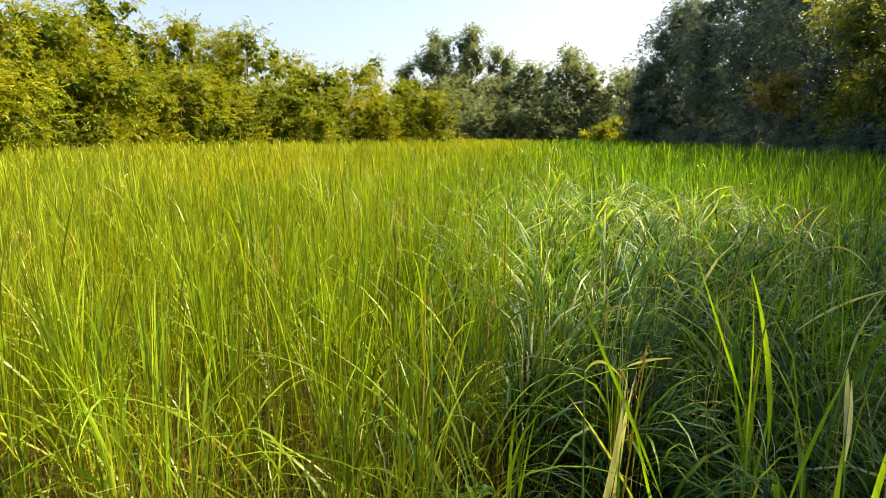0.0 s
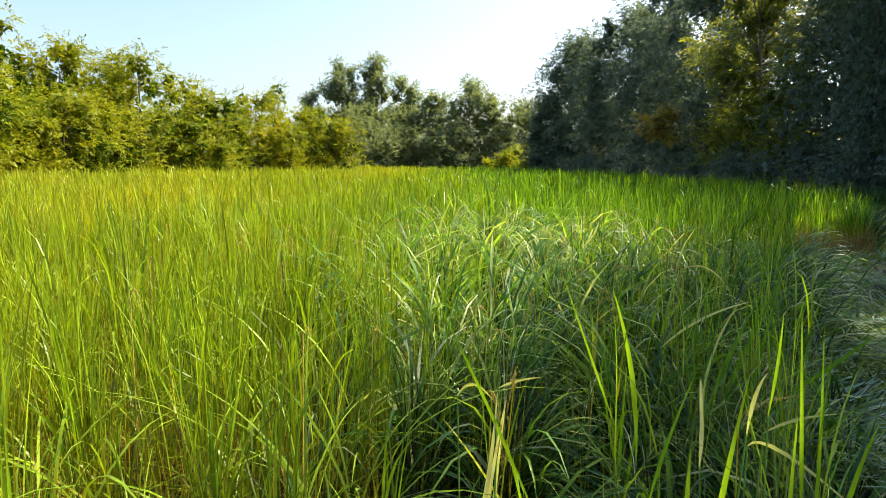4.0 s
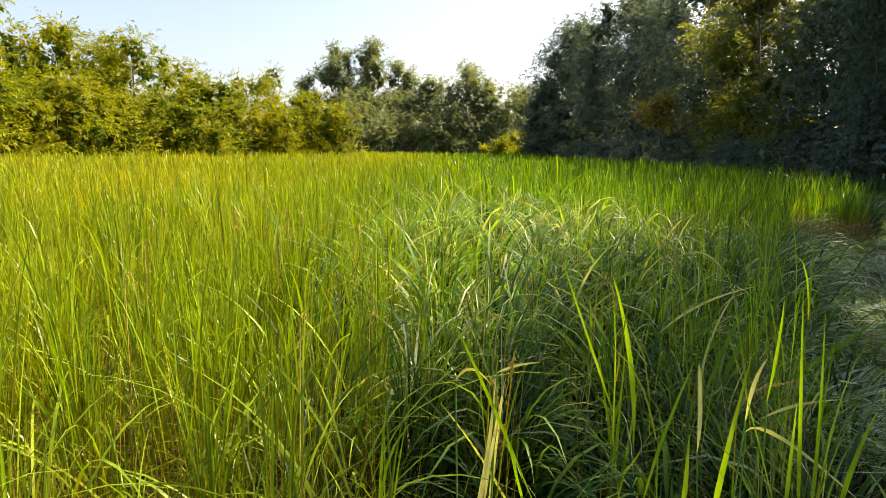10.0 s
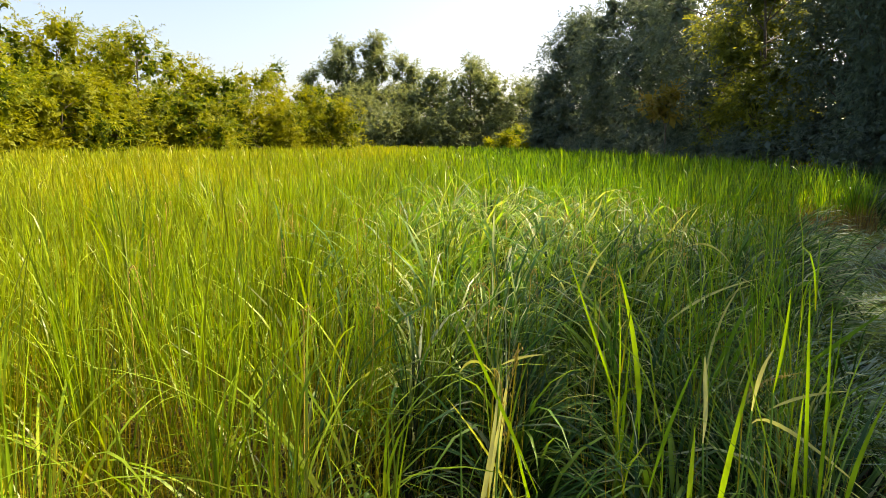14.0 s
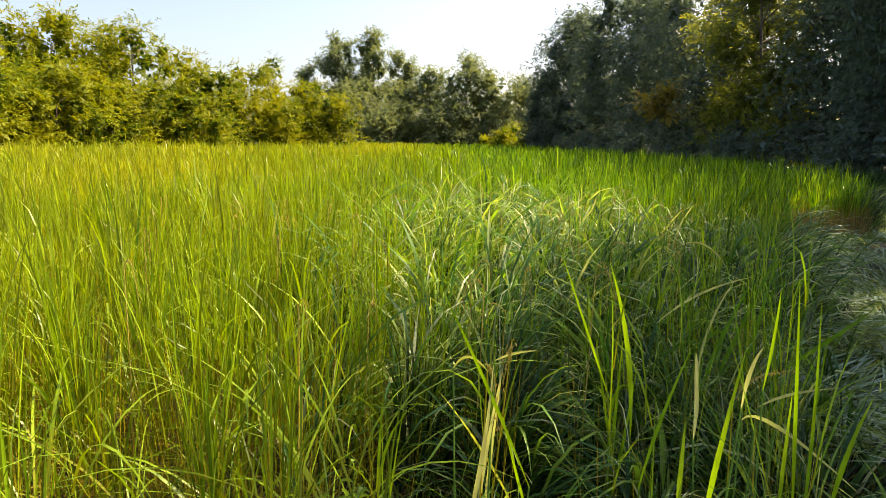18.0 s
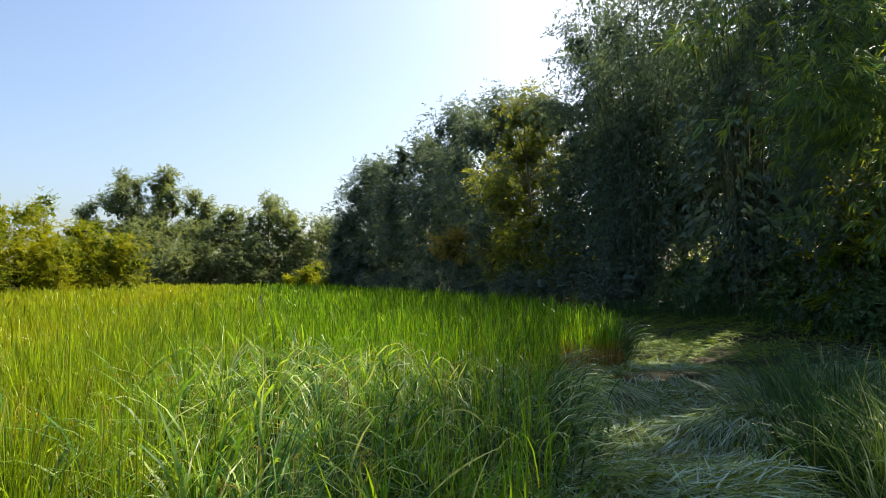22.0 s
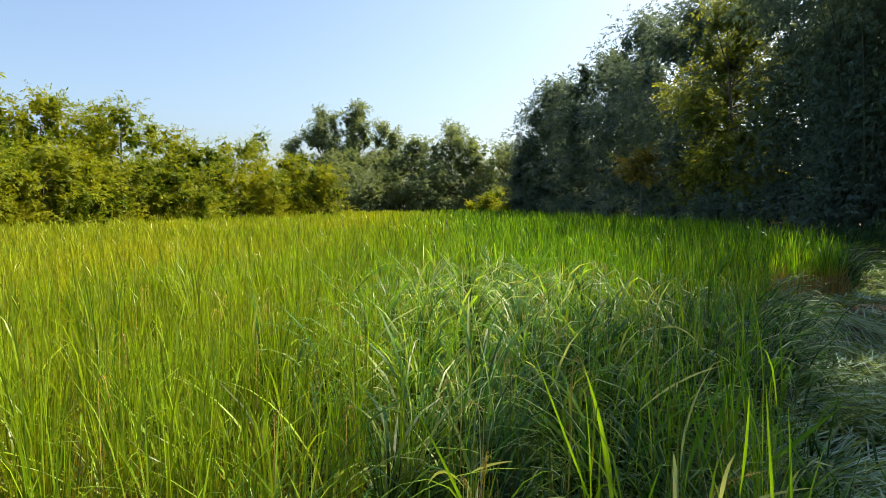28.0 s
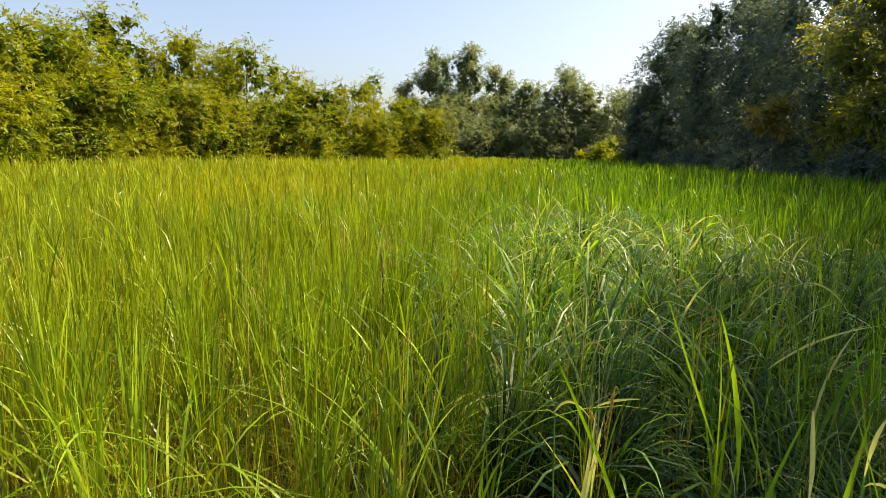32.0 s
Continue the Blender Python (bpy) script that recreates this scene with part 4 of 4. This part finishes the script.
rice_plant("tall bright green rice leaves beside the flattened rice", [
    (((0.63, 1.46, 0.65), (0.63, 1.46, 0.74), (0.63, 1.46, 0.83)), 0.015, 0.66),
    (((0.73, 1.52, 0.62), (0.75, 1.52, 0.80), (0.78, 1.52, 0.99)), 0.018, 0.64),
    (((0.82, 1.58, 0.87), (0.83, 1.58, 0.94), (0.85, 1.58, 0.97)), 0.013, 0.95),
    (((0.57, 1.49, 0.75), (0.60, 1.49, 0.88), (0.64, 1.49, 0.99)), 0.011, 0.4)])
rice_plant("slender yellow-green rice leaves by the edge of the crop", [
    (((0.92, 1.56, 0.60), (0.92, 1.56, 0.75), (0.92, 1.56, 0.87)), 0.012, 0.64),
    (((0.98, 1.62, 0.65), (0.96, 1.62, 0.90), (0.94, 1.62, 1.13)), 0.012, 0.58),
    (((0.92, 1.68, 0.90), (0.93, 1.68, 1.00), (0.93, 1.68, 1.09)), 0.01, 0.62),
    (((1.00, 1.59, 0.62), (1.00, 1.59, 0.83), (0.98, 1.59, 1.09)), 0.011, 0.45),
    (((1.12, 1.65, 0.57), (1.14, 1.65, 0.71), (1.18, 1.65, 0.82)), 0.018, 0.55)])
rice_plant("leaning green rice leaves at the edge of the flattened rice", [
    (((1.08, 2.39, 0.62), (1.13, 2.39, 0.80), (1.21, 2.39, 0.97)), 0.024, 0.2),
    (((1.16, 2.45, 0.62), (1.23, 2.45, 0.82), (1.33, 2.45, 1.08)), 0.022, 0.25),
    (((1.27, 2.51, 0.60), (1.31, 2.51, 0.80), (1.35, 2.51, 1.02)), 0.02, 0.3),
    (((1.06, 2.42, 0.66), (1.08, 2.42, 0.83), (1.16, 2.42, 0.96)), 0.012, 0.93),
    (((0.99, 2.48, 0.83), (1.11, 2.48, 0.92), (1.25, 2.48, 0.95)), 0.013, 0.95)])
rice_plant("rice plant with pale bowed leaves and a dark ear", [
    (((0.87, 1.69, 0.73), (0.97, 1.69, 0.71), (1.20, 1.69, 0.53)), 0.015, 0.95),
    (((0.94, 1.75, 0.74), (1.03, 1.75, 0.78), (1.15, 1.75, 0.80)), 0.013, 0.93),
    (((1.10, 1.81, 0.88), (1.18, 1.81, 0.94), (1.26, 1.81, 1.01)), 0.019, 0.2),
    (((0.76, 1.72, 0.72), (0.76, 1.72, 0.80), (0.75, 1.72, 0.87)), 0.014, 1.0)],
    [((0.87, 1.75, 0.78), (0.92, 1.75, 0.82), (1.02, 1.75, 0.85))])
rice_plant("rice plant with pale arching withered leaves", [
    (((1.12, 2.96, 0.98), (1.23, 2.92, 1.0), (1.33, 2.88, 0.89)), 0.011, 0.9), (((0.82, 1.90, 0.84), (0.83, 1.90, 0.74), (0.83, 1.89, 0.62)), 0.016, 1.0),
    (((0.71, 3.79, 0.92), (0.78, 3.88, 1.09), (0.92, 3.85, 1.15)), 0.011, 0.7), (((0.94, 3.85, 1.13), (0.91, 3.85, 1.04), (0.85, 3.87, 0.96)), 0.014, 0.9)])
rice_plant("tall dark green rice plant with two spread leaves", [
    (((-1.49, 3.04, 0.50), (-1.57, 3.11, 0.92), (-1.66, 3.17, 1.28)), 0.032, 0.1), (((-1.50, 3.04, 0.50), (-1.50, 3.13, 0.92), (-1.46, 3.17, 1.24)), 0.030, 0.12)],
    [((-1.29, 2.81, 0.88), (-1.33, 2.79, 0.72), (-1.34, 2.78, 0.52))])
rice_plant("tall rice leaf with a pale tip", [
    (((-0.84, 2.99, 0.25), (-0.82, 3.10, 0.80), (-0.79, 3.22, 1.17)), 0.030, 0.75), (((-0.86, 2.98, 0.25), (-0.90, 3.0, 0.7), (-0.92, 3.05, 1.02)), 0.022, 0.5)])
rice_plant("low rice plant with long drooping yellow-green leaves", [
    (((-0.91, 1.76, 0.40), (-1.04, 1.77, 0.57), (-1.26, 1.76, 0.63)), 0.016, 0.85), (((-0.88, 1.72, 0.28), (-1.02, 1.70, 0.46), (-1.22, 1.66, 0.49)), 0.014, 0.85),
    (((-0.26, 2.21, 0.46), (-0.41, 2.18, 0.47), (-0.57, 2.14, 0.30)), 0.018, 0.8)])


def weed(x, y, height, seed, label="leafy green broadleaf weed with pointed leaves"):
    """A stem with pairs of pointed leaves, smaller towards the tip."""
    rng = np.random.default_rng(seed)
    root = tagged(new("broadleaf_weed"), label, "weed", "weeds at the field edge")
    root.location = (x, y, 0)
    st = Geo()
    lean = rng.normal(0, 0.06, 2)
    ts = np.linspace(0, 1, 6)
    tube(st, [(lean[0] * t * t, lean[1] * t * t, height * t - 0.02) for t in ts], np.linspace(0.004, 0.0015, 6), 6)
    stem = part("stem", st, M_WEED, root)
    shoots = [(Vector((0, 0, height * 0.3)), Vector((lean[0], lean[1], height)), 16)]
    for k in range(4):
        a = k * 1.9 + rng.normal(0, 0.4)
        z = height * (0.35 + 0.13 * k)
        p = Vector((lean[0] * (z / height) ** 2, lean[1] * (z / height) ** 2, z))
        q = p + Vector((math.cos(a) * 0.09, math.sin(a) * 0.09, height * 0.22))
        br = Geo()
        tube(br, [p, (p + q) / 2 + Vector((0, 0, -0.008)), q], [0.002, 0.0016, 0.001], 5)
        part("branch", br, M_WEED, stem)
        shoots.append((p, q, 9))
    for lo, hi, count in shoots:
        for k in range(count):
            t = 0.15 + 0.85 * k / (count - 1)
            a = k * 2.4 + rng.normal(0, 0.3)
            L = (0.068 - 0.03 * t) * rng.uniform(0.75, 1.25)
            p = lo.lerp(hi, t)
            d = Vector((math.cos(a), math.sin(a), rng.uniform(0.1, 0.8))).normalized()
            part("leaf", leaf_strip((p, p + d * L * 0.55 + Vector((0, 0, 0.004)), p + d * L - Vector((0, 0, 0.012))), L * 0.36, rng.uniform(0.3, 1.0), 4, 0.3), M_WEED, stem)


for k, (x, y, h) in enumerate(((-0.37, 1.50, 0.60), (-0.42, 1.56, 0.50), (-0.08, 1.45, 0.42), (0.02, 1.42, 0.36), (-0.14, 1.38, 0.32), (-0.20, 1.70, 0.50), (0.12, 1.62, 0.52), (0.02, 1.30, 0.26), (0.22, 1.40, 0.28), (-0.02, 1.55, 0.46))):
    weed(x, y, h, 400 + k)


def grass_clump(x, y, radius, height, count, seed, material, label, tones=1.0, tufts=5):
    """A clump of several tufts; a few blades in each are pale and dead."""
    rng = np.random.default_rng(seed)
    root = tagged(new("grass_clump"), label, "grass", "grass clumps by the flattened rice")
    root.location = (x, y, float(ground_height(x, y)))
    for k in range(tufts):
        g = Geo()
        n = count // tufts
        b = 6.283 * k / tufts + rng.normal(0, 0.3)
        cx, cy = math.cos(b) * radius * 0.55, math.sin(b) * radius * 0.55
        a, r = rng.uniform(0, 6.283, n), radius * 0.6 * np.sqrt(rng.random(n))
        tone = np.where(rng.random(n) < (0.05 if material is M_SHADEGRASS else 0.14), rng.uniform(0.7, 1.0, n), tones * rng.random(n))
        blades(g, np.stack([cx + np.cos(a) * r, cy + np.sin(a) * r, rng.uniform(-0.02, 0.2, n)], 1), np.where(rng.random(n) < 0.6, a, b) + rng.normal(0, 0.6, n), height * rng.uniform(0.4, 1.25, n),
               rng.uniform(0.005, 0.012, n), np.abs(rng.normal(0.25, 0.2, n)), rng.uniform(0.3, 2.3, n), 5, 1.4, tone, rng=rng)
        part("tuft", g, material, root)


# these clumps carry their shade in the leaf colour
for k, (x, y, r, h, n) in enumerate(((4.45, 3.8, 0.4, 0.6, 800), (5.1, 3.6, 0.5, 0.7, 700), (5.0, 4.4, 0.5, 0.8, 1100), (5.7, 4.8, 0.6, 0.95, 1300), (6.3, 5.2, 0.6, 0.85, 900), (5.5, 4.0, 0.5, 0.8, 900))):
    grass_clump(x, y, r, h, n, 430 + k, M_SHADEGRASS, "dark green clump of arching grass beside the flattened rice", 0.5)
for k, (x, y, r, h, n) in enumerate(((4.45, 3.1, 0.4, 0.75, 600), (3.75, 2.6, 0.35, 0.6, 300), (4.95, 3.15, 0.4, 0.9, 600))):
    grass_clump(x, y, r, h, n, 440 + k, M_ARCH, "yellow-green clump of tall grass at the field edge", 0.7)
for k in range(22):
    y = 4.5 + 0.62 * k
    grass_clump(float(np.interp(y, [4, 9, 14, 18], [10.9, 11.3, 11.3, 10.0])) + 0.3 * math.sin(k * 1.7), y, 0.6, 0.7, 200, 450 + k, M_SHADEGRASS, "dark grass fringe at the foot of the shrubs", 0.4)

# the plant with large grey-green leaves under the bamboo
rng = np.random.default_rng(77)
big = tagged(new("broad_leaf_sapling"), "sapling with large grey-green oval leaves under the bamboo", "sapling")
big.location = (9.7, 10.6, float(ground_height(9.7, 10.6)))
wood = Geo()
tube(wood, [(1.5, 1.0, -0.05), (1.0, 0.7, 1.4), (0.2, 0.2, 2.7), (-0.3, -0.1, 4.4)], [0.016, 0.014, 0.011, 0.006], 8)
trunk = part("trunk", wood, M_CULM, big)
shape = leaf_strip(((0, 0, 0), (0.15, 0, 0.03), (0.32, 0, -0.05)), 0.17, 0.5, 6, 0.35).mesh("leaf", M_BIGLEAF)
for k in range(190):
    u = rng.random()
    ob = new("leaf", shape)
    ob.parent = trunk
    a = rng.random() * 6.283
    rr = rng.uniform(0.2, 0.9)
    ob.matrix_basis = pose(-0.3 * u + math.cos(a) * rr, math.sin(a) * rr, 2.2 + 3.2 * u, math.degrees(rng.normal(0, 0.3)), math.degrees(rng.uniform(0.1, 0.9)), math.degrees(a)) @ Matrix.Scale(rng.uniform(0.45, 0.85), 4)
